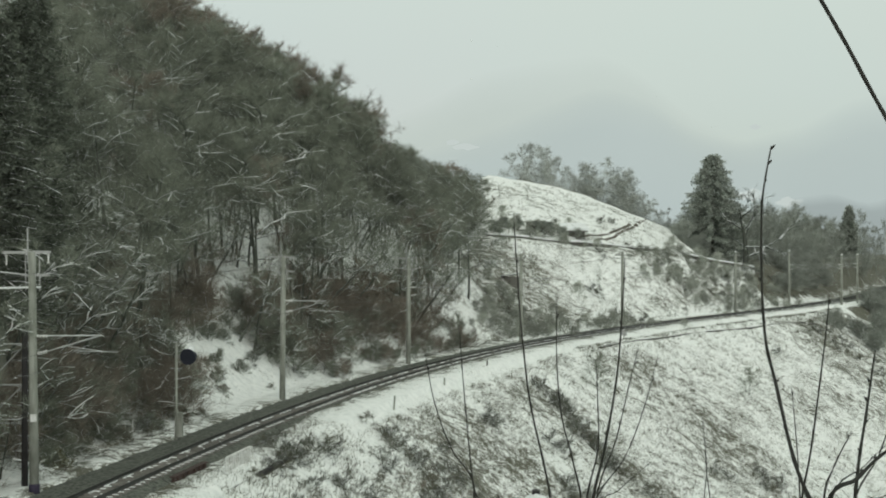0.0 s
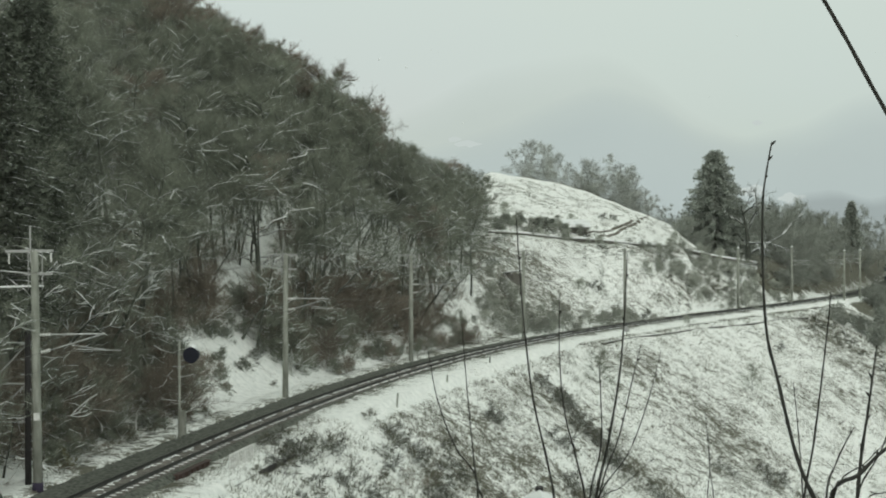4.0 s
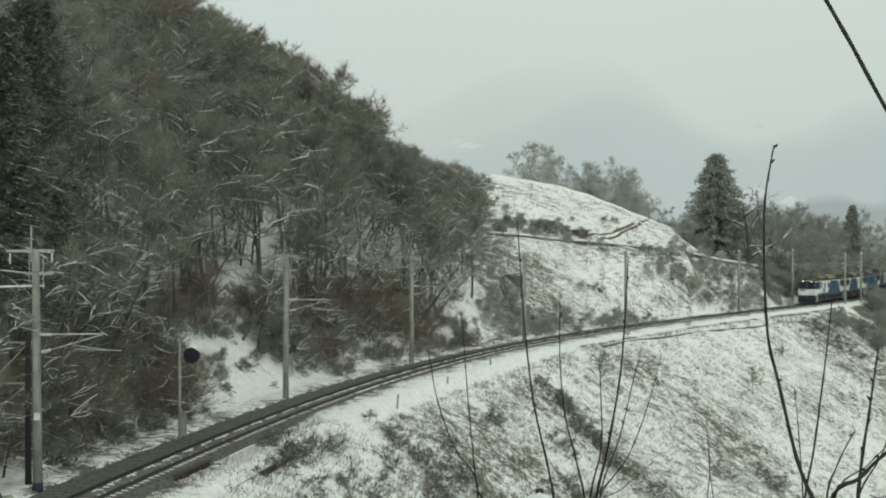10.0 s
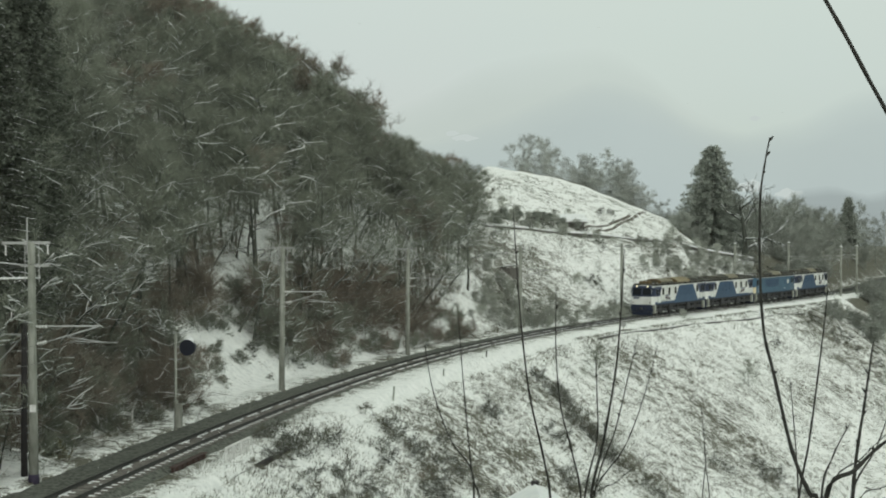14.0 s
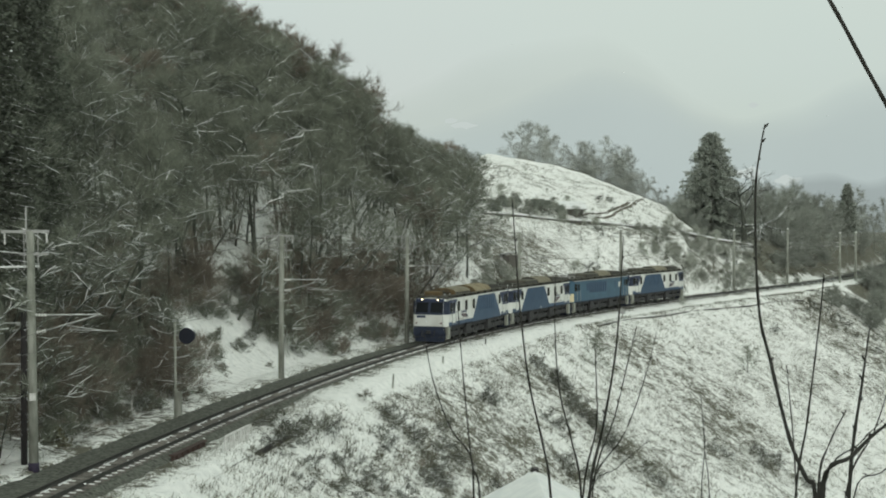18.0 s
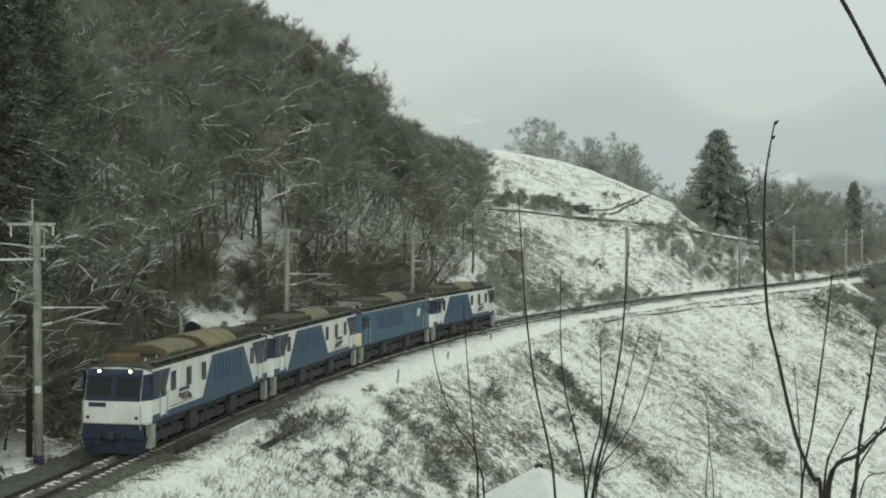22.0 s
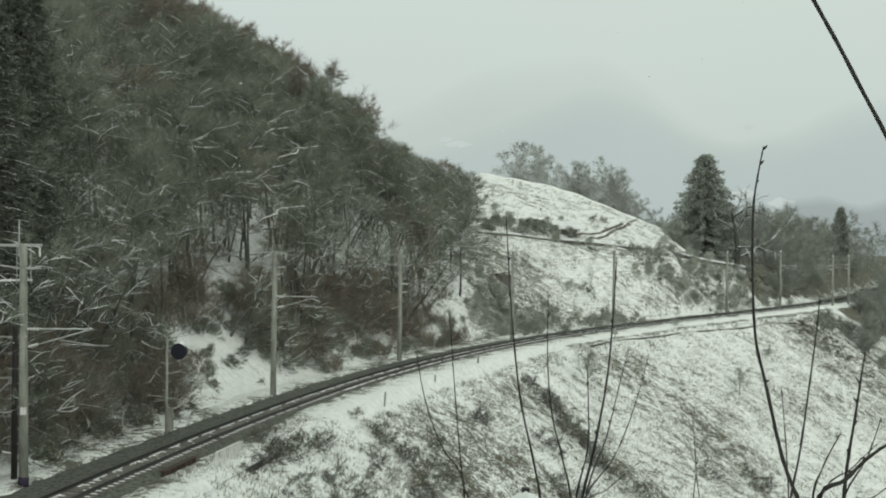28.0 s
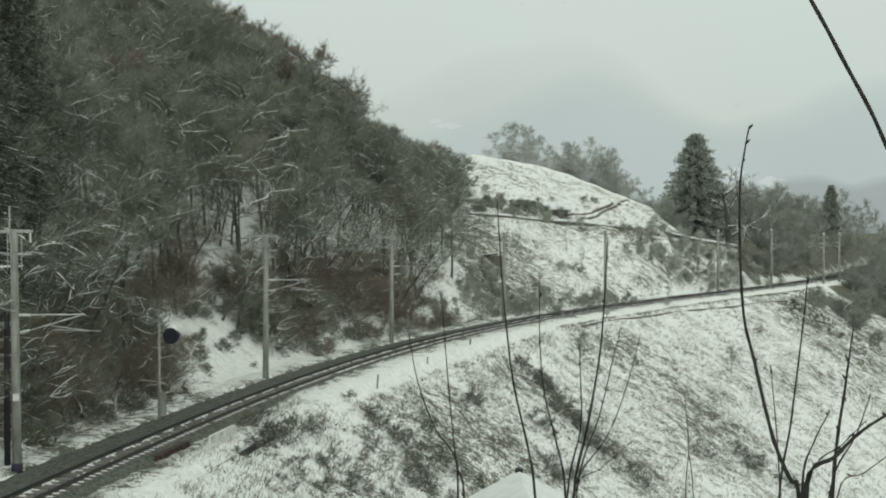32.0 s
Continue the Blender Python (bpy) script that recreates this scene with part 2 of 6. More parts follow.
M_GLASS = material("dark_window_glass", (0.012, 0.014, 0.016), 0.15, (0.018, 0.02, 0.024), 2, 3, 0.4, spec=0.28)
M_MAROON = material("dark_maroon_paint", (0.10, 0.028, 0.035), 0.6, (0.07, 0.02, 0.026), 5, 4, 0.6)
M_BRICK = material("rusty_red_steel", (0.085, 0.058, 0.05), 0.85, (0.05, 0.038, 0.034), 3, 6, 0.9)
M_FENCE = material("white_fence_paint", (0.72, 0.73, 0.71), 0.6, (0.5, 0.5, 0.48), 6, 5, 0.8)
M_WOOD = material("grey_weathered_wood", (0.16, 0.155, 0.14), 0.9, (0.08, 0.076, 0.068), 3, 7, 0.9, 0.3, stretch=(1, 1, 0.2))
M_LAMP = glow("warm_headlight", (1.0, 0.86, 0.52), 5.0)


# ---------------------------------------------------------------- mesh helpers
class Shape:
    """Collects vertices and faces, then becomes one mesh."""

    def __init__(self):
        self.v, self.f = [], []

    def add(self, verts, faces):
        k = len(self.v)
        self.v.extend(verts)
        self.f.extend([tuple(i + k for i in q) for q in faces])
        return self

    def box(self, x0, x1, y0, y1, z0, z1, bevel=0.0, m=None):
        """A box; with bevel its four upright and all top edges are cut."""
        if bevel:
            c = bevel
            ring = lambda d, z: [(x0 + d + c, y0 + d, z), (x1 - d - c, y0 + d, z), (x1 - d, y0 + d + c, z), (x1 - d, y1 - d - c, z),
                                 (x1 - d - c, y1 - d, z), (x0 + d + c, y1 - d, z), (x0 + d, y1 - d - c, z), (x0 + d, y0 + d + c, z)]
            v = ring(0, z0) + ring(0, z1 - c) + ring(c, z1)
            q = [tuple(range(7, -1, -1)), tuple(range(16, 24))]
            for a in (0, 8):
                q += [(a + i, a + (i + 1) % 8, a + 8 + (i + 1) % 8, a + 8 + i) for i in range(8)]
        else:
            v = [(x, y, z) for z in (z0, z1) for x, y in ((x0, y0), (x1, y0), (x1, y1), (x0, y1))]
            q = [(3, 2, 1, 0), (4, 5, 6, 7), (0, 1, 5, 4), (1, 2, 6, 5), (2, 3, 7, 6), (3, 0, 4, 7)]
        if m is not None:
            v = [tuple(m @ Vector(p)) for p in v]
        return self.add(v, q)

    def tube(self, pts, radii, sides=6, caps=True):
        """A tapered tube along points."""
        pts = [Vector(p) for p in pts]
        if isinstance(radii, (int, float)):
            radii = [radii] * len(pts)
        rings = []
        for i, p in enumerate(pts):
            d = (pts[min(i + 1, len(pts) - 1)] - pts[max(i - 1, 0)])
            d = d.normalized() if d.length > 1e-9 else Vector((0, 0, 1))
            u = d.cross(Vector((0.31, 0.17, 0.93)))
            if u.length < 0.2:
                u = d.cross(Vector((1, 0, 0)))
            u.normalize()
            w = d.cross(u)
            rings += [tuple(p + (u * math.cos(a) + w * math.sin(a)) * radii[i]) for a in (2 * math.pi * k / sides for k in range(sides))]
        q = []
        for i in range(len(pts) - 1):
            for k in range(sides):
                a, b2 = i * sides + k, i * sides + (k + 1) % sides
                q.append((a, b2, b2 + sides, a + sides))
        if caps:
            q += [tuple(range(sides - 1, -1, -1)), tuple(range((len(pts) - 1) * sides, len(pts) * sides))]
        return self.add(rings, q)

    def prism(self, outline, axis, a, b2):
        """An outline in the two other axes, pushed from a to b2 along axis (0, 1 or 2)."""
        def at(p, t):
            r = list(p)
            r.insert(axis, t)
            return tuple(r)
        n = len(outline)
        v = [at(p, a) for p in outline] + [at(p, b2) for p in outline]
        q = [tuple(range(n - 1, -1, -1)), tuple(range(n, 2 * n))] + [(i, (i + 1) % n, n + (i + 1) % n, n + i) for i in range(n)]
        return self.add(v, q)

    def mesh(self, name, mat, smooth=False):
        me = bpy.data.meshes.new(name)
        me.from_pydata(self.v, [], self.f)
        me.materials.append(mat)
        me.validate()
        bm = bmesh.new()
        bm.from_mesh(me)
        bmesh.ops.recalc_face_normals(bm, faces=bm.faces)
        bm.to_mesh(me)
        bm.free()
        if smooth:
            me.polygons.foreach_set("use_smooth", [True] * len(me.polygons))
        return me


def quick_mesh(name, v, f, mat):
    me = bpy.data.meshes.new(name)
    me.from_pydata(v, [], f)
    me.materials.append(mat)
    return me


def part(name, shape, mat, parent, label="", smooth=False):
    ob = new(name, shape.mesh(name, mat, smooth) if isinstance(shape, Shape) else shape)
    ob.parent = parent
    return tagged(ob, label)


def thing(name, label, category, group="", kind="", shape=None, mat=None, smooth=False):
    ob = new(name, shape.mesh(name, mat, smooth) if shape else None)
    return tagged(ob, label, category, group, kind)


# ---------------------------------------------------------------- the line of the railway, in plan
KNOTS = ((0, 0.206), (50, 2.392), (100, 3.860), (150, 2.142), (200, -1.224), (250, -3.304), (270, 0.0), (700, 0.0))
S_FIRST, S_STEP = -120, 1.0
LINE = []


def lay_line():
    s_all = np.arange(S_FIRST, 641, S_STEP)
    k = np.where(s_all < 0, 0, np.interp(s_all, [a for a, _ in KNOTS], [b for _, b in KNOTS])) / 1000
    i0 = int(-S_FIRST / S_STEP)
    h = np.concatenate([[0], np.cumsum((k[1:] + k[:-1]) / 2 * S_STEP)])
    h += 0.13094 - h[i0]
    x = np.concatenate([[0], np.cumsum((np.sin(h[1:]) + np.sin(h[:-1])) / 2 * S_STEP)])
    y = np.concatenate([[0], np.cumsum((np.cos(h[1:]) + np.cos(h[:-1])) / 2 * S_STEP)])
    return s_all, x - x[i0] - 16.773, y - y[i0] + 40, h


LS, LX, LY, LH = lay_line()


def rail_at(s, off=0.0):
    """x, y and heading at s metres along the line, off metres to its valley side."""
    x, y, h = np.interp(s, LS, LX), np.interp(s, LS, LY), np.interp(s, LS, LH)
    return float(x + math.cos(h) * off), float(y - math.sin(h) * off), float(h)


def to_line(x, y):
    """Offset from the line (valley side positive) and the distance along it, for arrays."""
    x, y = np.asarray(x, float).ravel(), np.asarray(y, float).ravel()
    off, s = np.empty_like(x), np.empty_like(x)
    px, py, ph, ps = LX[::3], LY[::3], LH[::3], LS[::3]
    for a in range(0, len(x), 20000):
        b2 = slice(a, a + 20000)
        i = ((x[b2, None] - px) ** 2 + (y[b2, None] - py) ** 2).argmin(1)
        dx, dy = x[b2] - px[i], y[b2] - py[i]
        al = dx * np.sin(ph[i]) + dy * np.cos(ph[i])
        cr = dx * np.cos(ph[i]) - dy * np.sin(ph[i])
        off[b2], s[b2] = cr, ps[i] + al
    return off, s


def step01(t):
    t = np.clip(t, 0, 1)
    return t * t * (3 - 2 * t)


def land(x, y):
    """Height of the ground and how bare of snow it is, for arrays."""
    x, y = np.asarray(x, float).ravel(), np.asarray(y, float).ravel()
    off, s = to_line(x, y)
    a = -off
    # valley side: shoulder, then the long snowy slope
    shoulder = 3.6 + 1.6 * step01((s - 90) / 40)
    z_val = -0.46 - 0.64 * np.clip(off - shoulder, 0, None)
    floor_z = -24 - 0.0 * x
    z_val = np.maximum(z_val, floor_z + 0.03 * np.clip(off - 40, 0, 400))
    dist = np.hypot(x, y)
    knoll = np.minimum(8.4 - 0.235 * np.clip(dist - 2.5, 0, None), -0.4 + 0.75 * (off - 3.0))
    z_val = np.where(off > 3, np.maximum(z_val, knoll), z_val)
    # wooded hillside
    z_wood = -0.45 + 0.82 * np.clip(a - 5.5, 0, 32) + 0.35 * np.clip(a - 37.5, 0, 40) + 0.6 * step01((a - 3) / 3)
    z_cap = 7.6 - 0.66 * x
    z_wood = np.where(z_wood > z_cap - 2, z_cap - 2 + 2 * np.tanh((z_wood - z_cap + 2) / 2), z_wood)
    # field hill with its lane
    v = a / (a + 0.45 * np.clip(250 - y, 0.5, None) + 1e-6)
    crest = np.maximum(20.8 - 0.0066 * x * x, 6.4 - 0.03 * (x - 45))
    lane = 10.9 - 0.082 * x
    z_field = -0.45 + (lane + 0.45) * step01((v - 0.10) / 0.42) * 1.0
    z_field = np.where(v > 0.52, lane + (crest - lane) * np.clip((v - 0.57) / 0.43, 0, 1) ** 0.85, z_field)
    beyond = np.clip(y - 250, 0, None)
    flank = step01((x - 40) / 20)
    z_field = np.where(y > 248, crest - (0.0012 * beyond ** 2 + 0.05 * beyond) * (1 - flank) - flank * 0.012 * beyond, z_field)
    # bank and terrace at the far end of the field
    z_field = np.minimum(z_field, -0.2 + 0.85 * np.clip(a - 4.2, 0, None) + 30 * (1 - step01((x - 25) / 12)))
    ter = np.minimum(-0.2 + 1.05 * np.clip(a - 4.2, 0, None), 6.6 - 0.025 * (x - 45) - 0.01 * np.clip(a - 16, 0, None))
    tw = step01((x - 36) / 9)
    z_field = z_field * (1 - tw) + ter * tw
    z_field = np.maximum(z_field, -14)
    w = step01((0.017 * y - x + 3) / 9)
    z_hill = z_field * (1 - w) + z_wood * w
    z_hill = np.where(a < 5.5, np.maximum(z_hill, -0.22), z_hill)
    z = np.where(off >= 0, z_val, z_hill)
    bed = (off > -2.6) & (off <= 1.45)
    z = np.where(bed, -0.6, z)
    z = np.where((off > 1.45) & (off <= shoulder), -0.40 - 0.05 * (off - 1.45), z)
    # roughness of the ground, none on the bed
    rough = np.clip((np.abs(off) - 3.5) / 6, 0, 1)
    near = np.clip((95 - s) / 40, 0, 1) * np.where(off > 0, 1.0, 0.0)
    z = z + near * np.clip((off - 4.2) / 2, 0, 1) * 0.34 * np.sin(x * 1.5 + 1.7 * np.sin(y * 0.7)) * np.sin(y * 1.15 + 1.1 * np.sin(x * 0.8))
    z = z + rough * (0.35 * np.sin(x * 0.31 + 1.3 * np.sin(y * 0.17)) * np.cos(y * 0.23 + x * 0.07) + 0.14 * np.sin(x * 0.9 + y * 0.6) * np.sin(y * 1.1 - x * 0.4))
    blot = 0.10 * np.sin(x * 0.13 + 2.0 * np.sin(y * 0.05)) * np.sin(y * 0.11 + 1.5 * np.sin(x * 0.07))
    bare = np.where(off > 0, np.clip(0.38 + (off - shoulder) / 20, 0.0, 0.53) + blot, 0.585 + w * (-0.185 + 0.06 * step01((a - 8) / 3) + 0.26 * step01((a - 17) / 8)) + 0.9 * blot)
    bare = bare + near * np.clip((off - 5) / 3, 0, 1) * 0.05
    bare = np.where((off > 0) & (s > 178) & (off > 6), 0.62, bare)
    bare = np.where((off > 0) & (off < shoulder + 0.4), np.where(s < 42, 0.40, 0.30), bare)
    bare = np.where((off < 0) & (a < 5), np.where((s > 66) & (s < 112), 0.44, np.where((s > 23) & (s < 50), 0.52, 0.34)), bare)
    bare = np.where((off > 0) & (off < 2.3), 0.42, bare)
    bare = np.where((off < 0) & (s > 49) & (s < 66) & (a < 13), 0.36, bare)
    bare = np.where(off < 0, np.maximum(bare, 0.66 * step01((x - 36 + 5 * np.sin(y * 0.4)) / 20) * step01((y - 218) / 16)), bare)
    bare = np.where((off < 0) & (w < 0.5) & (v >= 0.6), 0.40 + 0.6 * blot, bare)
    bare = np.where((off < 0) & (w < 0.5) & (v > 0.5) & (v < 0.6), 0.15, bare)
    bare = np.where((off < 0) & (x > 36) & (y > 225) & (a > 10.5) & (a < 15), 0.25, bare)
    bare = np.where((off < -5) & (off > -15) & (s > 168) & (s < 240), 0.59 + 0.5 * blot, bare)
    bare = np.where((off < 0) & (y > 262), 0.7, bare)
    bare = np.where((np.abs(off) > 5) & (x > 0.20 * y) & (y > 238), 0.9, bare)
    return z, bare


def land_z(x, y):
    return float(land([x], [y])[0][0])


def spread(lo, hi, step, far, grow=1.12):
    c = list(np.arange(lo, hi + 0.01, step))
    d, p = step, hi
    while p < far:
        d *= grow
        p += d
        c.append(p)
    d, p = step, lo
    while p > -far:
        d *= grow
        p -= d
        c.insert(0, p)
    return np.array(c)


def build_ground():
    gx, gy = spread(-75, 125, 1.1, 4200), spread(25, 300, 1.2, 4200)
    xx, yy = np.meshgrid(gx, gy)
    z, bare = land(xx, yy)
    nx, ny = len(gx), len(gy)
    v = np.stack([xx.ravel(), yy.ravel(), z], 1)
    i = (np.arange(ny - 1)[:, None] * nx + np.arange(nx - 1)).ravel()
    f = np.stack([i, i + 1, i + nx + 1, i + nx], 1)
    me = quick_mesh("ground", v.tolist(), f.tolist(), M_GROUND)
    at = me.attributes.new("bare", "FLOAT", "POINT")
    at.data.foreach_set("value", bare.astype(np.float32))
    me.polygons.foreach_set("use_smooth", [True] * len(me.polygons))
    tagged(new("ground", me), "snow-covered hillside and valley slope with dry grass", "ground", kind="structure")


build_ground()


# ---------------------------------------------------------------- far distance
def build_mountains():
    """Far valley ridges, their haze painted as a glow that thins towards the top."""
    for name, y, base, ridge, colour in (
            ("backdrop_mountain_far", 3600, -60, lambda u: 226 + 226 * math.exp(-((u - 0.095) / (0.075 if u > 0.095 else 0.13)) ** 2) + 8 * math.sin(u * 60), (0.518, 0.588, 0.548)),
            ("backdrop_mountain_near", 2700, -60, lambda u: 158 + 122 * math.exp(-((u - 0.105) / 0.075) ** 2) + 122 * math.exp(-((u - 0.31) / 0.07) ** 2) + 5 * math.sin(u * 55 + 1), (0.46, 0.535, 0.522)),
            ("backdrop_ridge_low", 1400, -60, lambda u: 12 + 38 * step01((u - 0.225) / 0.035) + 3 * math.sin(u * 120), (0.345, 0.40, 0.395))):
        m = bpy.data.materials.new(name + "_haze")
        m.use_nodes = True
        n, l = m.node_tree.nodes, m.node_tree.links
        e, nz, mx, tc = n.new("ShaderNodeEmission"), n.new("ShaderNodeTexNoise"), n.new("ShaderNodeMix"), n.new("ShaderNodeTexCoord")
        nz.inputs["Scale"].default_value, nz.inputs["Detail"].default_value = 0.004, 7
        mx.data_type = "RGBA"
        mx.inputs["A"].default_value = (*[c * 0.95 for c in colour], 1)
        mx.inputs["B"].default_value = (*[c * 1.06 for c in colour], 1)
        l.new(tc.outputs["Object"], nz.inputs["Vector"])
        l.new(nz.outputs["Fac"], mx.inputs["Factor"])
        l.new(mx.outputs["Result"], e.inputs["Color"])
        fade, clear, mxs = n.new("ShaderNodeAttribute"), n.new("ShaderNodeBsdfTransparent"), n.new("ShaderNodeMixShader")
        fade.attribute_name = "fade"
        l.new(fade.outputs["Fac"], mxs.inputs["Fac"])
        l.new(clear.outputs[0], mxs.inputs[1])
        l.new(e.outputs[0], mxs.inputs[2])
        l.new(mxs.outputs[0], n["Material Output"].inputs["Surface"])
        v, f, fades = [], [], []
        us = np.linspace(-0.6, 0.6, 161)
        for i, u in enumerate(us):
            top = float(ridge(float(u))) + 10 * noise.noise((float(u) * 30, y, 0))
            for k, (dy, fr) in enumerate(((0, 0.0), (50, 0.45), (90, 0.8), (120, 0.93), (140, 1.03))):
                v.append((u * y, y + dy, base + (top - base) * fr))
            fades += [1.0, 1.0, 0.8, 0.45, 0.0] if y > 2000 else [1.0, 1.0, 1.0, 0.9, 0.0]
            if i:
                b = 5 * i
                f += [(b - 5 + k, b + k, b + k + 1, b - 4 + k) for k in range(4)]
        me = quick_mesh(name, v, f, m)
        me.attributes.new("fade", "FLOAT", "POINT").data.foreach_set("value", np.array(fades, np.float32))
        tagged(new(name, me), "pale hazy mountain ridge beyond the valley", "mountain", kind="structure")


build_mountains()


def build_snowfields():
    """Pale snowfields on the far valley side; hazy daylight painted as glow."""
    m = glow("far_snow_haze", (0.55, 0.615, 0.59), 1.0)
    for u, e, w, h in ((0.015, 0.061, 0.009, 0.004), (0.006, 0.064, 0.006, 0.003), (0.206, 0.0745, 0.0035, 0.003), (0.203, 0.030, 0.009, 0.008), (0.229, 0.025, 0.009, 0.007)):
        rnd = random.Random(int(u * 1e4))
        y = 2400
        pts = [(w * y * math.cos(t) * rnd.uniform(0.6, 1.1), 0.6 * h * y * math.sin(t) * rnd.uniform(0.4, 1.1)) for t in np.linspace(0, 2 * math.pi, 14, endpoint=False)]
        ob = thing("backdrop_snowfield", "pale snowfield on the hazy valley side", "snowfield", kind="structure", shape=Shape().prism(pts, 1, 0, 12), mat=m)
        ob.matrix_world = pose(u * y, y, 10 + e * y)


build_snowfields()


# ---------------------------------------------------------------- railway track
def sweep(profile, s0, s1, ds, z0=0.0):
    """A closed profile of (offset, height) pushed along the line."""
    sh, n, count = Shape(), len(profile), 0
    ss = np.arange(s0, s1 + 0.01, ds)
    v, f = [], []
    for s in ss:
        for o, z in profile:
            x, y, _ = rail_at(s, o)
            v.append((x, y, z + z0))
    for i in range(len(ss) - 1):
        for k in range(n):
            a, b = i * n + k, i * n + (k + 1) % n
            f.append((a, b, b + n, a + n))
    f += [tuple(range(n - 1, -1, -1)), tuple(range((len(ss) - 1) * n, len(ss) * n))]
    return sh.add(v, f)


def build_track():
    bed = thing("track_bed", "dark stone ballast bed of a single railway track", "railway track", kind="structure",
                shape=sweep([(-3.0, -0.75), (-2.75, -0.26), (-1.5, -0.22), (1.2, -0.22), (1.62, -0.42), (2.0, -0.9)], -60, 420, 3.0), mat=M_BALLAST)
    rail = [(-0.065, -0.16), (0.065, -0.16), (0.065, -0.14), (0.012, -0.12), (0.012, -0.045), (0.035, -0.03), (0.035, 0), (-0.035, 0),
            (-0.035, -0.03), (-0.012, -0.045), (-0.012, -0.12), (-0.065, -0.14)]
    for o in (-0.57, 0.57):
        part("rail", sweep([(a + o, z) for a, z in rail], -60, 420, 3.0), M_RAIL, bed, "worn steel rail")
    body = Shape().box(-1.0, 1.0, -0.12, 0.12, -0.30, -0.165, 0.02).mesh("sleeper", M_SLEEPER)
    caps = []
    for boxes in (((0.62, 1.02), (-0.95, -0.70)), ((0.64, 1.0), (-0.40, 0.05)), ((0.66, 0.98),), ((0.62, 1.02), (0.1, 0.48))):
        cap = Shape()
        for x0, x1 in boxes:
            cap.box(x0, min(x1, x0 + 0.26), -0.07, 0.07, -0.19, -0.145, 0.02)
        caps.append(cap.mesh("snow", M_SNOW))
    rnd = random.Random(4)
    for i in range(290):
        x, y, h = rail_at(2 + i * 0.64)
        sl = part("sleeper", body, None, bed)
        sl.matrix_basis = pose(x, y, rnd.uniform(-0.01, 0.01), 0, 0, -math.degrees(h) + rnd.uniform(-1, 1))
        if rnd.random() < 0.88:
            part("snow", rnd.choice(caps), None, sl)

    # broken lines of snow lying against the rails
    for o, wd in ((-0.43, 0.028), (0.75, 0.06)):
        sn, s = Shape(), (4.0 if o < 0 else 62.0)
        while s < 235:
            e = s + (rnd.uniform(0.3, 1.6) if o > 0 else rnd.uniform(0.6, 3.0))
            piece = sweep([(o - wd, -0.20), (o - wd * 0.6, -0.135), (o + wd * 0.7, -0.14), (o + wd, -0.20)], s, e, 0.3)
            sn.add(piece.v, piece.f)
            s = e + rnd.uniform(0.25, 1.6)
        part("snow_line", sn, M_SNOW, bed, "thin broken line of snow beside the rail")

    # snow along both shoulders, with a ragged edge against the stones
    rnd = random.Random(9)
    for name, outline in (("snow_bank", ((1.50, -0.46), (1.62, -0.37), (2.6, -0.36), (3.7, -0.40), (4.0, -0.75))), ("snow_bank", ((-2.62, -0.5), (-2.78, -0.22), (-3.6, -0.17), (-4.9, -0.16), (-5.4, -0.6)))):
        v, f, n = [], [], len(outline)
        ss = np.arange(-20, 232, 0.9)
        for i, s in enumerate(ss):
            j = rnd.gauss(0, 0.07)
            wide = step01((s - 44) / 6) if outline[0][0] > 0 else 0.0
            for k, (o, z) in enumerate(outline):
                if k < 3:
                    o, z = o - 0.30 * wide, z + (0.15, 0.15, 0.06)[k] * wide
                x, y, _ = rail_at(s, o + (j if k < 2 else 0) * (1 if o > 0 else -1))
                v.append((x, y, z + (rnd.uniform(-0.03, 0.03) if 0 < k < n - 1 else 0)))
            if i:
                f += [((i - 1) * n + k, (i - 1) * n + k + 1, i * n + k + 1, i * n + k) for k in range(n - 1)]
        me = quick_mesh(name, v, f, M_GROUND)
        at = me.attributes.new("bare", "FLOAT", "POINT")
        at.data.foreach_set("value", np.concatenate([[0.8, 0.66, 0.62, 0.62, 0.6] if outline[0][0] < 0 and (72 < s < 116 or 24 < s < 50) else [0.8, 0.66, 0.5, 0.34, 0.34] for s in ss]).astype(np.float32))
        me.polygons.foreach_set("use_smooth", [True] * len(me.polygons))
        tagged(new(name, me), "snow lying along the edge of the ballast", "snow", kind="structure")


build_track()


# ---------------------------------------------------------------- catenary poles and wires
def insulator(sh, p, q, r=0.055, discs=4):
    p, q = Vector(p), Vector(q)
    sh.tube([p, q], r * 0.45, 6)
    for i in range(discs):
        c = p.lerp(q, (i + 0.5) / discs)
        d = (q - p).normalized() * 0.02
        sh.tube([c - d, c, c + d], [r * 0.5, r, r * 0.5], 8)
    return sh


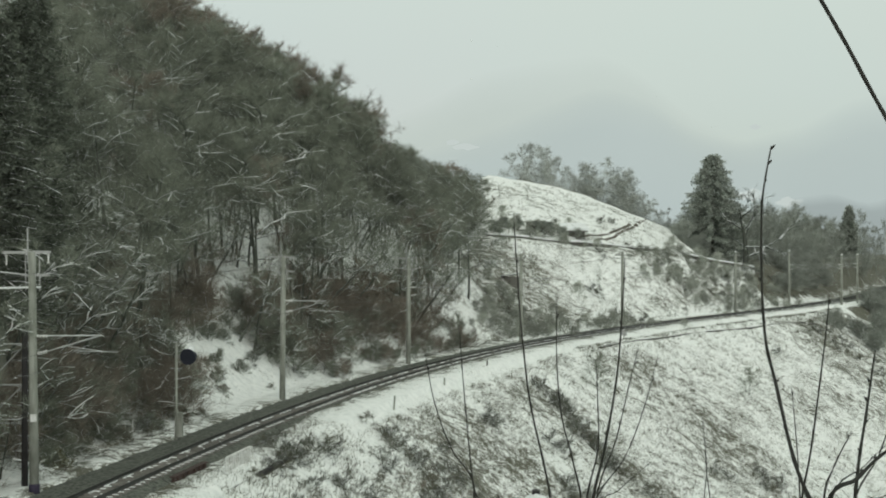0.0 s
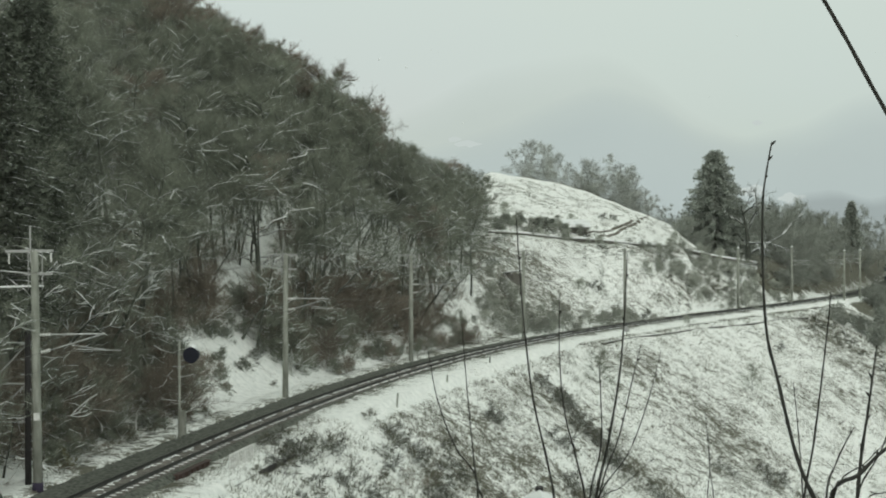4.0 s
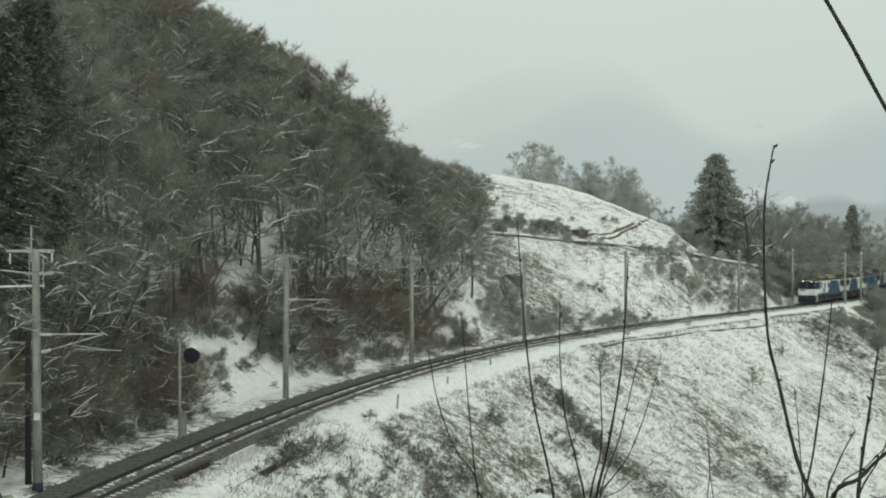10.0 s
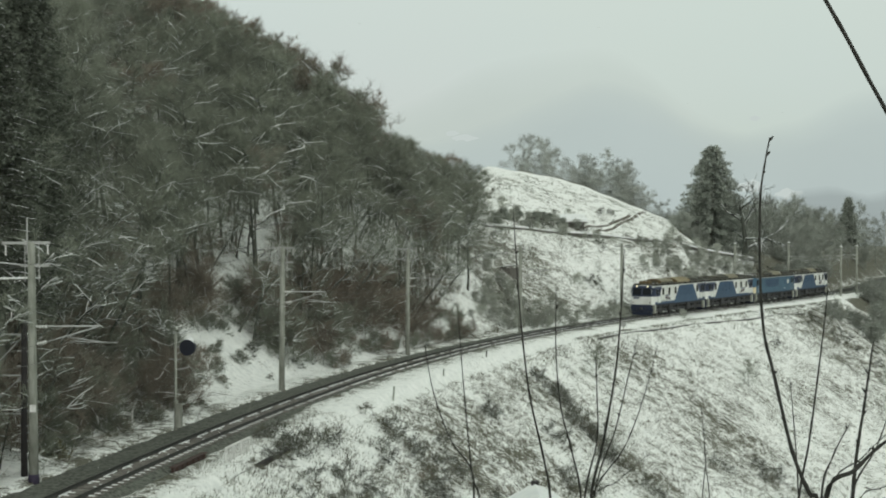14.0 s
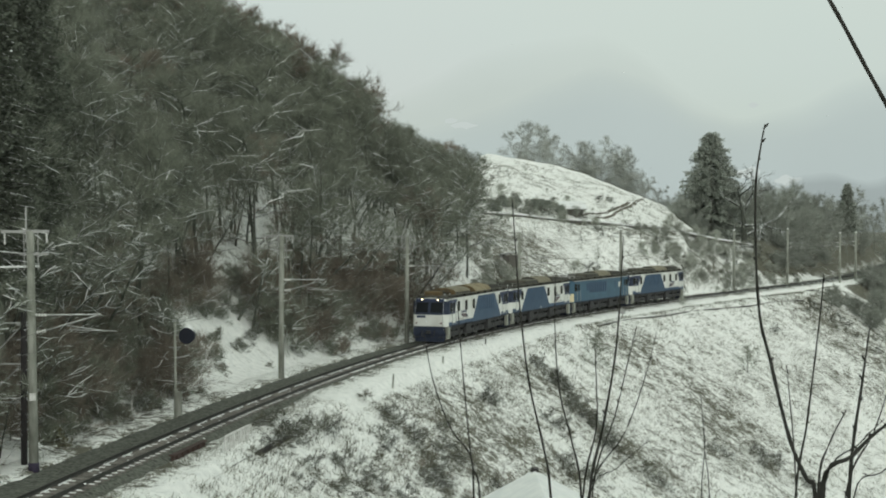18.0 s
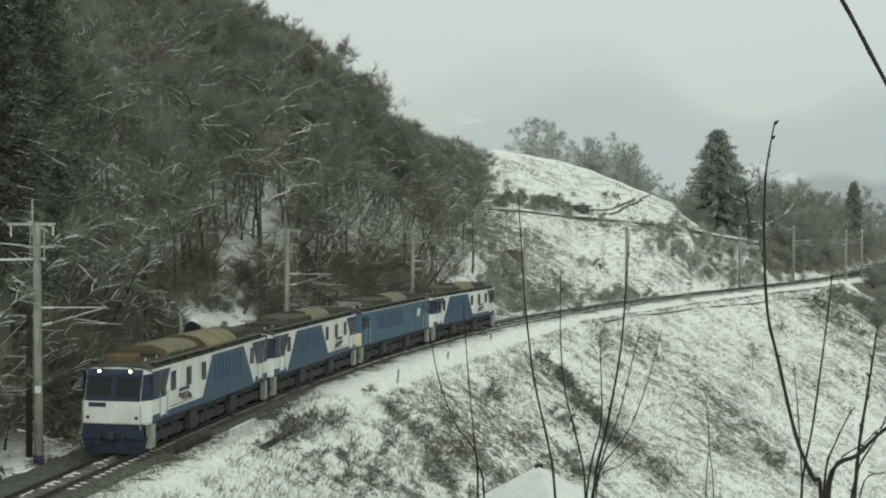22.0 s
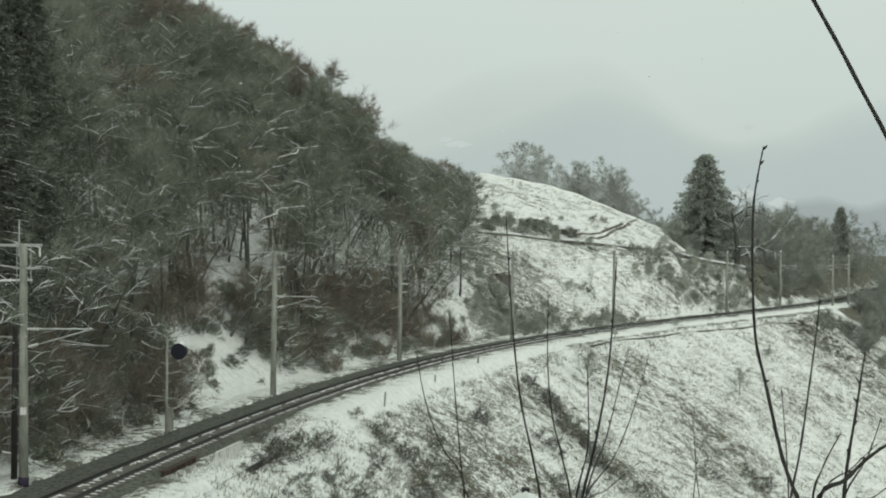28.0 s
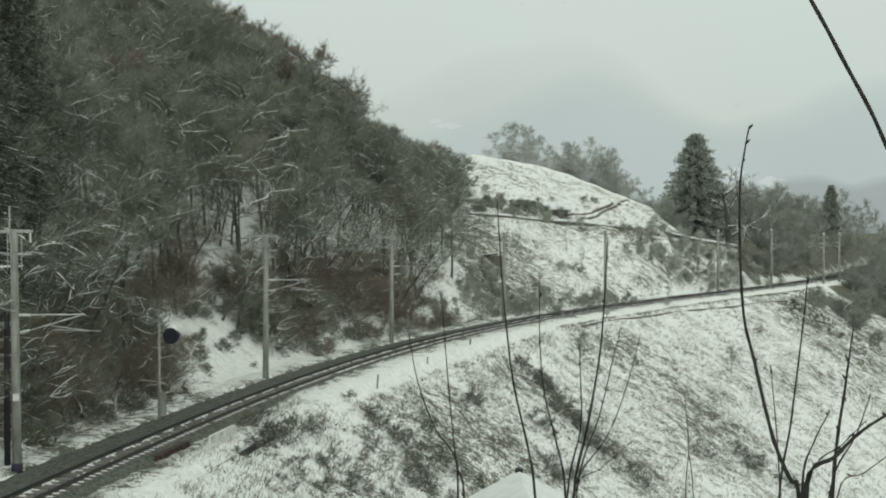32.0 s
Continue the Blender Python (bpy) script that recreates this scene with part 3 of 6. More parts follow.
def build_pole(s, off, height=9.4, arm=3.0, frame_top=True, feeder=True, lean=0.0, group="catenary poles along the track"):
    """A concrete mast with bracket arms over the track. Local x points over the track."""
    x, y, h = rail_at(s, off)
    top = thing("catenary_pole", "grey concrete catenary mast with snowy bracket arms beside the track", "utility pole", group)
    top.matrix_world = pose(x, y, land_z(x, y) - 0.1, 0, lean, -math.degrees(h))
    g = land_z(x, y) - 0.1
    part("mast", Shape().tube([(0, 0, -0.6), (0, 0, height * 0.5), (0, 0, height)], [0.20, 0.175, 0.15], 12), M_CONCRETE, top, smooth=True)
    if s == 21.5:
        part("marker_plate", Shape().box(-0.05, 0.2, -0.22, -0.17, 3.0, 3.3), M_FENCE, top, "white marker plate")
        part("base_wrap", Shape().tube([(0, 0, 0), (0, 0, 0.45)], 0.225, 12), M_WRAP, top, "dark wrapped foot", True)
    d = 1 if off < 0 else -1
    zc, zm = 5.25 - g, 6.15 - g
    if arm:
        a = Shape().tube([(0.12 * d, 0, zm), (arm * d, 0, zm + 0.02)], 0.035, 6).tube([(0.3 * d, 0, zm - 0.72), (arm * 0.97 * d, 0, zm)], 0.03, 6)
        part("bracket_arm", a, M_STEEL, top, "snow-topped steel bracket arm")
        st = Shape().tube([(arm * 0.45 * d, 0, zm - 0.4), (arm * 1.02 * d, 0, zc + 0.28)], 0.022, 6).tube([(arm * 0.6 * d, 0, zc + 0.3), (arm * 1.25 * d, 0, zc + 0.25)], 0.022, 6)
        part("steady_arm", st, M_STEEL, top)
        part("insulator", insulator(Shape(), (0.15 * d, 0, zm), (0.65 * d, 0, zm), 0.085), M_INSUL, top)
        part("insulator", insulator(Shape(), (0.2 * d, 0, zm - 0.72), (0.62 * d, 0, zm - 0.62), 0.085), M_INSUL, top)
    if frame_top:
        part("crossarm", Shape().box(-1.25, 0.8, -0.05, 0.05, height - 0.08, height + 0.03), M_STEEL, top, "snowy steel crossarm")
        part("crossarm", Shape().box(-0.45, 0.75, -0.05, 0.05, height - 1.0, height - 0.9), M_STEEL, top)
        for o in (-0.28, 0.1, 0.32):
            part("frame_rod", Shape().tube([(o, 0, height - 1.6), (o, 0, height + 0.05)], 0.022, 5), M_STEEL, top)
        part("insulator", insulator(Shape(), (-1.1, 0, height - 0.1), (-1.1, 0, height - 0.55), 0.06), M_INSUL, top)
        part("insulator", insulator(Shape(), (0.7, 0, height - 0.1), (0.7, 0, height - 0.5), 0.06), M_INSUL, top)
        part("spike", Shape().tube([(-0.18, 0, height - 0.5), (-0.18, 0, height + 1.0)], 0.035, 6), M_STEEL, top)
    else:
        part("crossarm", Shape().box(-0.95, 0.55, -0.05, 0.05, height - 0.5, height - 0.4), M_STEEL, top, "snowy steel crossarm")
        part("snow_cap", Shape().tube([(0, 0, height), (0, 0, height + 0.10), (0, 0, height + 0.16)], [0.19, 0.16, 0.03], 10), M_SNOW, top)
        part("spike", Shape().tube([(0.05, 0, height), (0.05, 0, height + 0.95)], 0.03, 6), M_STEEL, top)
    if feeder:
        part("feeder_arm", Shape().tube([(-0.1, 0, height - 0.95), (-1.6 if frame_top else -1.0, 0, height - 0.8)], 0.035, 6), M_STEEL, top)
    return top


POLES = ((21.5, -2.8, 9.9, 2.9, True, True, -0.6), (57.5, -2.8, 9.3, 2.9, True, True, 0.3), (86.5, -2.8, 8.9, 3.0, True, True, 0.2), (117.0, -2.8, 9.0, 3.0, False, True, 0.0),
         (147.5, -2.8, 9.0, 2.9, False, True, 0.0), (188.0, -2.8, 8.6, 2.8, False, False, 0.0), (213.5, -2.8, 8.6, 2.8, False, False, 0.0),
         (223.5, 3.0, 8.2, 2.8, False, False, 0.0), (235.5, 3.0, 8.2, 2.8, False, False, 0.0), (-18.0, -2.8, 9.6, 2.9, True, True, 0.0))


def build_wires():
    def span(sh, a, b, sag, r, n=10):
        a, b = Vector(a), Vector(b)
        sh.tube([a.lerp(b, i / n) - Vector((0, 0, 4 * sag * (i / n) * (1 - i / n))) for i in range(n + 1)], r, 4, False)
    ss = (-18, 21.5, 57.5, 86.5, 117, 147.5, 188, 213.5, 250, 290)
    wires = {k: thing(n, lab, "wire", "overhead wires") for k, n, lab in (
        (0, "contact_wire", "thin dark contact wire over the track"), (1, "carrier_wire", "sagging carrier wire above the contact wire"),
        (2, "feeder_wire", "thin feeder wire strung between the masts"), (3, "feeder_wire", "thin feeder wire strung between the masts"))}
    for a, b in zip(ss, ss[1:]):
        pa, pb = rail_at(a), rail_at(b)
        fa, fb, ga, gb = rail_at(a, -4.0), rail_at(b, -4.0), rail_at(a, -2.2), rail_at(b, -2.2)
        za, zb = (8.6 if a < 60 else 8.0), (8.6 if b < 60 else 8.0)
        for k, p0, p1, sag, r in ((0, (*pa[:2], 5.25), (*pb[:2], 5.25), 0.02, 0.010), (1, (*pa[:2], 6.15), (*pb[:2], 6.15), 0.45, 0.011),
                                  (2, (*fa[:2], za), (*fb[:2], zb), 0.6, 0.013), (3, (*ga[:2], za + 0.2), (*gb[:2], zb + 0.2), 0.55, 0.010)):
            sh = Shape()
            span(sh, p0, p1, sag, r)
            sp = part("span", sh, M_WIRE, wires[k])
            if k == 1:
                for i in range(1, 6):
                    t = i / 6
                    p = Vector((*pa[:2], 0)).lerp(Vector((*pb[:2], 0)), t)
                    part("dropper", Shape().tube([(p.x, p.y, 5.24), (p.x, p.y, 6.15 - 4 * 0.45 * t * (1 - t))], 0.006, 3, False), M_WIRE, sp)


for row in POLES:
    build_pole(*row)
build_wires()


def build_tarred_pole():
    """Dark anchor pole with rungs, tied to the first mast."""
    x, y, h = rail_at(22.6, -3.7)
    z = land_z(x, y)
    top = thing("anchor_pole", "black tarred anchor pole with snowy rungs beside a mast", "utility pole")
    top.matrix_world = pose(x, y, z, 0, 0, -math.degrees(h))
    part("mast", Shape().tube([(0, 0, -0.5), (0, 0, 6.7)], [0.14, 0.12], 10), M_TARRED, top, smooth=True)
    for i in range(9):
        part("rung", Shape().box(-0.3, 0.32, -0.03, 0.03, 0.9 + 0.62 * i, 0.95 + 0.62 * i), M_STEEL, top)
    x2, y2, _ = rail_at(22.6, -6.4)
    t2 = thing("catenary_pole", "concrete mast with snowy rails spanning to the anchor pole", "utility pole", "catenary poles along the track")
    t2.matrix_world = pose(x2, y2, land_z(x2, y2) - 0.2, 0, 0, -math.degrees(h))
    part("mast", Shape().tube([(0, 0, -0.8), (0, 0, 7.4)], [0.15, 0.12], 10), M_CONCRETE, t2, smooth=True)
    for z0 in (1.8, 3.4, 5.1):
        part("crossarm", Shape().tube([(-0.9, 0, z0), (2.75, 0, z0 + 0.03)], 0.04, 6), M_STEEL, t2, "snowy steel tie bar")
    for z0, z1 in ((3.4, 5.0), (1.9, 3.4)):
        part("brace", Shape().tube([(1.0, 0, z0), (2.6, 0, z1)], 0.03, 6), M_STEEL, t2)
    part("snowy_beam", Shape().tube([(-1.9, 0, 7.35), (3.4, 0, 7.5)], 0.045, 6), M_SNOW, t2)


def build_signal():
    x, y, h = rail_at(38.2, -2.55)
    z = land_z(x, y)
    top = thing("railway_signal", "black signal disc with snow on top on a slim post", "signal")
    top.matrix_world = pose(x, y, z, 0, 0, -math.degrees(h))
    part("post", Shape().tube([(0, 0, -0.4), (0, 0, 5.35)], [0.075, 0.065], 10), M_CONCRETE, top, smooth=True)
    part("post_sleeve", Shape().tube([(0.02, 0, 0), (0.02, 0, 1.9)], 0.10, 10), M_CONCRETE, top, smooth=True)
    part("relay_box", Shape().box(0.10, 0.34, -0.12, 0.12, 0.5, 1.75, 0.02), M_CONCRETE, top)
    disc = [(0.72 + 0.42 * math.cos(a), 4.65 + 0.42 * math.sin(a)) for a in np.linspace(0, 2 * math.pi, 20, endpoint=False)]
    part("signal_disc", Shape().prism(disc, 1, -0.30, -0.26), M_BLACK, top, "black round backboard")
    hood = Shape().tube([(0.72, -0.27, 4.65), (0.72, 0.0, 4.65), (0.72, 0.32, 4.65)], [0.40, 0.38, 0.3], 16)
    part("signal_housing", hood, M_BLACK, top, smooth=True)
    part("snow_cap", Shape().tube([(0.72, -0.28, 4.99), (0.74, 0.0, 5.03), (0.76, 0.3, 4.93)], [0.13, 0.2, 0.1], 8), M_SNOW, top)
    part("bracket", Shape().tube([(0, 0, 4.65), (0.62, 0, 4.65)], 0.035, 6).tube([(0, 0, 4.3), (0.5, 0, 4.45)], 0.02, 6), M_STEEL, top)
    for i in range(4):
        part("rung", Shape().box(-0.14, 0.14, 0.05, 0.09, 2.4 + 0.75 * i, 2.43 + 0.75 * i), M_STEEL, top)
    part("arm", Shape().tube([(-0.35, 0, 4.02), (0.3, 0, 4.02)], 0.03, 6), M_STEEL, top)


build_tarred_pole()
build_signal()


# ---------------------------------------------------------------- locomotives
HW, BODY0, BODY1, EAVE, ROOF = 1.40, -8.95, 8.95, 3.46, 3.72


def build_loco(kind):
    """Six-axle electric locomotive. Local +y is the way it runs. kind: tan, grey or blue."""
    names = {"tan": "blue and white electric locomotive with rust-dusted roof covers on the track",
             "grey": "blue and white electric locomotive with sooty grey roof on the track",
             "blue": "faded blue electric locomotive with cream ends on the track"}
    top = thing("locomotive", names[kind], "locomotive", "coupled locomotives")
    side_m = M_AZURE if kind == "blue" else M_WHITE
    upper_m = M_AZURE if kind == "blue" else M_NAVY
    # body shell: floor to eave, rounded upright corners, ends leaning back above the waist
    sh, rows = Shape(), []
    for z, yb, w in ((1.28, 8.9, 1.40), (1.36, 8.95, 1.41), (2.15, 8.95, 1.41), (2.28, 8.93, 1.40), (3.36, 8.62, 1.39), (EAVE, 8.55, 1.36), (3.56, 8.4, 1.2), (3.66, 8.2, 0.8), (ROOF, 8.1, 0.0)):
        c, e2 = 0.26, 0.5
        rows.append([(w, -yb + e2, z), (w, yb - e2, z), (w - c, yb, z), (-w + c, yb, z), (-w, yb - e2, z), (-w, -yb + e2, z), (-w + c, -yb, z), (w - c, -yb, z)]
                    if w > 0.5 else [(0.3, -yb, z), (0.3, yb, z), (0.2, yb, z), (-0.2, yb, z), (-0.3, yb, z), (-0.3, -yb, z), (-0.2, -yb, z), (0.2, -yb, z)])
    v = [p for r in rows for p in r]
    f = [(i * 8 + k, i * 8 + (k + 1) % 8, i * 8 + 8 + (k + 1) % 8, i * 8 + 8 + k) for i in range(len(rows) - 1) for k in range(8)]
    f += [tuple(range(7, -1, -1)), tuple(range(len(v) - 8, len(v)))]
    body = part("body", Shape().add(v, f), side_m, top)
    # roof skin, a little proud
    prof = [(-1.38, EAVE + 0.004), (-1.2, 3.58), (-0.8, 3.69), (0, 3.75), (0.8, 3.69), (1.2, 3.58), (1.38, EAVE + 0.004), (1.2, 3.5), (0, 3.6), (-1.2, 3.5)]
    part("roof", Shape().prism(prof, 1, -8.45, 8.45), M_ROOF, top, "sooty dark roof")
    for sx in (-1, 1):
        part("gutter", Shape().box(sx * 1.395 - 0.025, sx * 1.395 + 0.025, -8.3, 8.3, EAVE - 0.05, EAVE + 0.02), M_WHITE if kind != "blue" else M_STEEL, top, "pale gutter line")
    flip = -1 if kind == "tan" else 1

    def panel(name, outline, mat, sx, thick=0.012, label="", parent=None, out=0.0):
        """Flat piece on the side; outline in (distance from the front, height)."""
        pts = [(flip * (BODY1 - a) if kind != "tan" else -(BODY1 - a), z) for a, z in outline]
        x0 = sx * (1.412 + out)
        return part(name, Shape().prism(pts, 0, x0, x0 + sx * thick), mat, parent or top, label)

    for sx in (-1, 1):
        if kind != "blue":
            trap = panel("colour_panel", [(4.65, 3.38), (9.45, 3.38), (11.2, 1.3), (2.8, 1.3)], M_BLUE, sx, label="slate blue trapezoid panel")
            panel("sole_band", [(0.5, 1.66), (2.5, 1.66), (2.8, 1.33), (0.5, 1.33)], M_BLUE, sx, 0.008, "slate blue band along the sole bar")
            panel("sole_band", [(10.9, 1.62), (17.3, 1.62), (17.3, 1.33), (11.2, 1.33)], M_BLUE, sx, 0.008, "slate blue band along the sole bar")
            for i in range(8):
                a = 4.75 + i * 0.57
                panel("louvre", [(a, 3.2), (a + 0.42, 3.2), (a + 0.42, 2.15), (a, 2.15)], M_BLUE, sx, 0.02, parent=trap, out=0.012)
            panel("cab_panel", [(0.62, 3.38), (3.1, 3.38), (2.3, 2.25), (0.55, 2.25)], M_NAVY, sx, label="navy cab side")
            panel("cab_panel", [(15.2, 3.38), (17.28, 3.38), (17.35, 2.25), (15.95, 2.25)], M_NAVY, sx, label="navy cab side")
            for a in (2.92, 10.45, 12.5, 14.5):
                w = panel("window", [(a + 0.08, 3.12), (a + 0.44, 3.12), (a + 0.52, 3.04), (a + 0.52, 2.52), (a + 0.44, 2.44), (a + 0.08, 2.44), (a, 2.52), (a, 3.04)], M_GLASS, sx, 0.014, "dark rounded side window")
                panel("window_frame", [(a - 0.05, 3.18), (a + 0.57, 3.18), (a + 0.57, 2.38), (a - 0.05, 2.38)], M_ROOF, sx, 0.006, parent=w)
            lg = panel("emblem", [(12.75, 2.36), (14.1, 2.36), (14.05, 2.22), (12.7, 2.22)], M_NAVY, sx, label="dark and red emblem bars")
            for a, b, z0, z1, mt in ((12.45, 12.7, 1.80, 2.02, M_SKIRT), (12.75, 12.93, 1.80, 2.14, M_SKIRT), (13.02, 13.22, 1.80, 2.14, M_MAROON), (13.32, 13.5, 1.80, 2.14, M_SKIRT), (13.6, 13.78, 1.86, 2.14, M_MAROON), (13.88, 14.1, 1.96, 2.16, M_SKIRT), (12.2, 15.2, 1.72, 1.75, M_MAROON)):
                panel("emblem_bar", [(a + 0.05, z1), (b + 0.05, z1), (b - 0.04, z0), (a - 0.04, z0)], mt, sx, parent=lg)
        else:
            for i in range(9):
                a = 4.9 + i * 0.62
                panel("louvre", [(a, 3.15), (a + 0.5, 3.15), (a + 0.5, 2.1), (a, 2.1)], M_BLUE, sx, 0.02)
            lg = panel("emblem", [(14.15, 2.95), (14.45, 2.95), (14.35, 2.4), (14.05, 2.4)], M_WHITE, sx, label="white emblem")
            panel("emblem_bar", [(14.55, 2.95), (14.85, 2.95), (14.75, 2.4), (14.45, 2.4)], M_WHITE, sx, parent=lg)
            for a in (4.3, 12.9):
                panel("window", [(a, 3.1), (a + 0.45, 3.1), (a + 0.45, 2.35), (a, 2.35)], M_BLUE, sx, 0.012)
        for a in (1.5, 15.75):
            dr = panel("cab_door", [(a, 3.3), (a + 0.66, 3.3), (a + 0.66, 1.5), (a, 1.5)], M_AZURE if kind == "blue" else M_WHITE, sx, 0.02, "narrow cab door")
            panel("door_upper", [(a, 3.3), (a + 0.66, 3.3), (a + 0.66, 2.25), (a, 2.25)], upper_m, sx, 0.006, parent=dr, out=0.02)
            panel("door_window", [(a + 0.14, 3.12), (a + 0.52, 3.12), (a + 0.52, 2.45), (a + 0.14, 2.45)], M_GLASS, sx, 0.008, parent=dr, out=0.026)
            for o in (-0.12, 0.78):
                y = -(BODY1 - a - o) if kind == "tan" else (BODY1 - a - o)
                part("handrail", Shape().tube([(sx * 1.46, y, 1.4), (sx * 1.46, y, 2.5)], 0.02, 5), M_STEEL, top)
        for a in (0.95, 16.55):
            panel("cab_window", [(a - 0.25, 3.15), (a + 0.5, 3.15), (a + 0.5, 2.42), (a - 0.25, 2.42)], M_GLASS, sx, 0.016)
        # lower sill line
        panel("sill", [(0.5, 1.36), (17.4, 1.36), (17.4, 1.27), (0.5, 1.27)], M_SKIRT, sx, 0.01)
    # both ends
    for e in (-1, 1):
        def face(name, x0, x1, z0, z1, mat, proud=0.02, label="", parent=None):
            y_of = lambda z: 8.95 if z < 2.2 else 8.95 - (z - 2.2) * 0.285
            pts = [(x0, e * y_of(z0), z0), (x1, e * y_of(z0), z0), (x1, e * y_of(z1), z1), (x0, e * y_of(z1), z1)]
            o = [(x, y + e * proud, z) for x, y, z in pts]
            return part(name, Shape().add([(x, y - e * 0.03, z) for x, y, z in pts] + o, [(0, 1, 2, 3), (7, 6, 5, 4), (0, 4, 5, 1), (1, 5, 6, 2), (2, 6, 7, 3), (3, 7, 4, 0)]), mat, parent or top, label)
        low = M_CREAM if kind == "blue" else M_WHITE
        face("nose_panel", -1.14, 1.14, 1.36, 2.2, low, 0.015, "cream lower front" if kind == "blue" else "white lower front")
        face("brow", -1.1, 1.1, 3.3, 3.5, M_NAVY if kind != "blue" else M_AZURE, 0.03, "dark brow over the windscreens")
        face("front_panel", -1.12, 1.12, 2.24, 3.45, M_SKIRT if kind != "blue" else M_AZURE, 0.015, "dark blue upper front")
        for sx in (-1, 1):
            for nm, z0, z1, yy, mt in (("nose_corner", 1.38, 2.2, 8.95, low), ("pillar_corner", 2.26, 3.3, 8.79, M_SKIRT if kind != "blue" else M_AZURE)):
                d0, d1 = (0.0, 0.0) if z1 < 2.3 else (-0.14, 0.15)
                bot = [(sx * 1.15, e * (yy - d0 + 0.012), z0), (sx * 1.425, e * (yy - d0 - 0.50), z0), (sx * 1.39, e * (yy - d0 - 0.50), z0), (sx * 1.12, e * (yy - d0 - 0.04), z0)]
                upp = [(sx * 1.14, e * (yy - d1 + 0.012), z1), (sx * 1.415, e * (yy - d1 - 0.50), z1), (sx * 1.38, e * (yy - d1 - 0.50), z1), (sx * 1.11, e * (yy - d1 - 0.04), z1)]
                part(nm, Shape().add(bot + upp, [(0, 1, 2, 3), (4, 5, 6, 7), (0, 1, 5, 4), (1, 2, 6, 5), (2, 3, 7, 6), (3, 0, 4, 7)]), mt, top)
        face("windscreen", -1.04, -0.10, 2.42, 3.2, M_GLASS, 0.03)
        face("windscreen", 0.10, 1.04, 2.42, 3.2, M_GLASS, 0.03)
        face("number_plate", 0.25, 0.95, 2.0, 2.18, M_NAVY, 0.03, "dark number plate")
        face("buffer_beam", -1.25, 1.25, 0.72, 1.34, M_SKIRT, -0.05, "dark blue buffer beam")
        for sx in (-0.98, 0.98):
            part("marker_lamp", Shape().tube([(sx, e * 8.93, 1.58), (sx, e * 9.0, 1.58)], 0.07, 10), M_MAROON, top, smooth=True)
            lamp = part("headlight", Shape().tube([(sx * 0.64, e * 8.2, 3.42), (sx * 0.64, e * 8.66, 3.42)], 0.12, 12), M_ROOF, top, "round headlight in a hood")
            part("lens", Shape().tube([(sx * 0.64, e * 8.66, 3.42), (sx * 0.64, e * 8.68, 3.42)], 0.062, 12), M_LAMP if (kind == "tan" and e == 1) else M_GLASS, lamp)
            part("handrail", Shape().tube([(sx * 1.2, e * 9.05, 1.1), (sx * 1.2, e * 9.05, 2.1)], 0.02, 5), M_STEEL, top)
            part("step", Shape().box(sx - 0.2, sx + 0.2, e * 9.0 - 0.12, e * 9.0 + 0.12, 0.45, 0.5), M_UNDER, top)
        plow = [(-1.3, 0.8), (1.3, 0.8), (1.12, 0.1), (-1.12, 0.1)]
        part("snowplough", Shape().prism(plow, 1, e * 8.55, e * 8.75), M_SKIRT, top, "dark plough plate under the front")
        part("coupler", Shape().box(-0.14, 0.14, min(e * 8.8, e * 9.29), max(e * 8.8, e * 9.29), 0.74, 1.0, 0.03), M_UNDER, top)
        part("jumper_hoses", Shape().tube([(-0.5, e * 8.95, 1.0), (-0.5, e * 9.2, 0.6), (-0.3, e * 9.25, 0.5)], 0.03, 5).tube([(0.5, e * 8.95, 1.0), (0.5, e * 9.2, 0.6), (0.3, e * 9.25, 0.5)], 0.03, 5), M_UNDER, top)
        for sx in (-1.31, 1.31):
            part("step_plate", Shape().box(sx - 0.11, sx + 0.11, min(e * 8.0, e * 8.5), max(e * 8.0, e * 8.5), 0.3, 1.3), M_CONCRETE, top, "grey cab step plate")
    # roof gear
    covers = ((1.5, 5.4, 1.02, 4.22, M_TANGREY, True), (-4.1, 0.4, 1.14, 4.26, M_TAN, False)) if kind == "tan" else ((-3.9, -0.1, 1.0, 4.22, M_TANGREY, False),)
    for a, b, w, zt, cm, vents in covers:
        zb = 3.86 if vents else 3.66
        arc = [(-w, 3.5), (-w, zb)] + [(-w * math.cos(t), zb + (zt - zb) * math.sin(t)) for t in np.linspace(0.12, math.pi - 0.12, 13)] + [(w, zb), (w, 3.5)]
        hd = part("roof_cover", Shape().prism(arc, 1, a, b), cm, top, "arched " + ("rust-dusted tan" if cm is M_TAN else "dusty grey") + " roof cover")
        end = [(p * 0.985, 3.5 + (q - 3.5) * 0.985) for p, q in arc]
        for e0, e1 in ((b + 0.003, b + 0.02), (a - 0.02, a - 0.003)):
            part("cover_end", Shape().prism(end, 1, e0, e1), M_RUST if kind == "tan" else M_ROOF, hd, "dark end plate")
        part("cover_rib", Shape().prism([(p * 1.012, 3.5 + (q - 3.5) * 1.012) for p, q in arc], 1, (a + b) / 2 - 0.04, (a + b) / 2 + 0.04), cm, hd)
        if vents:
            for sx in (-1, 1):
                for k in range(4):
                    yy = a + (b - a) * (k + 0.5) / 4
                    part("cover_vent", Shape().box(sx * w - 0.03, sx * w + 0.03, yy - 0.36, yy + 0.36, 3.58, 3.86), M_ROOF, hd)
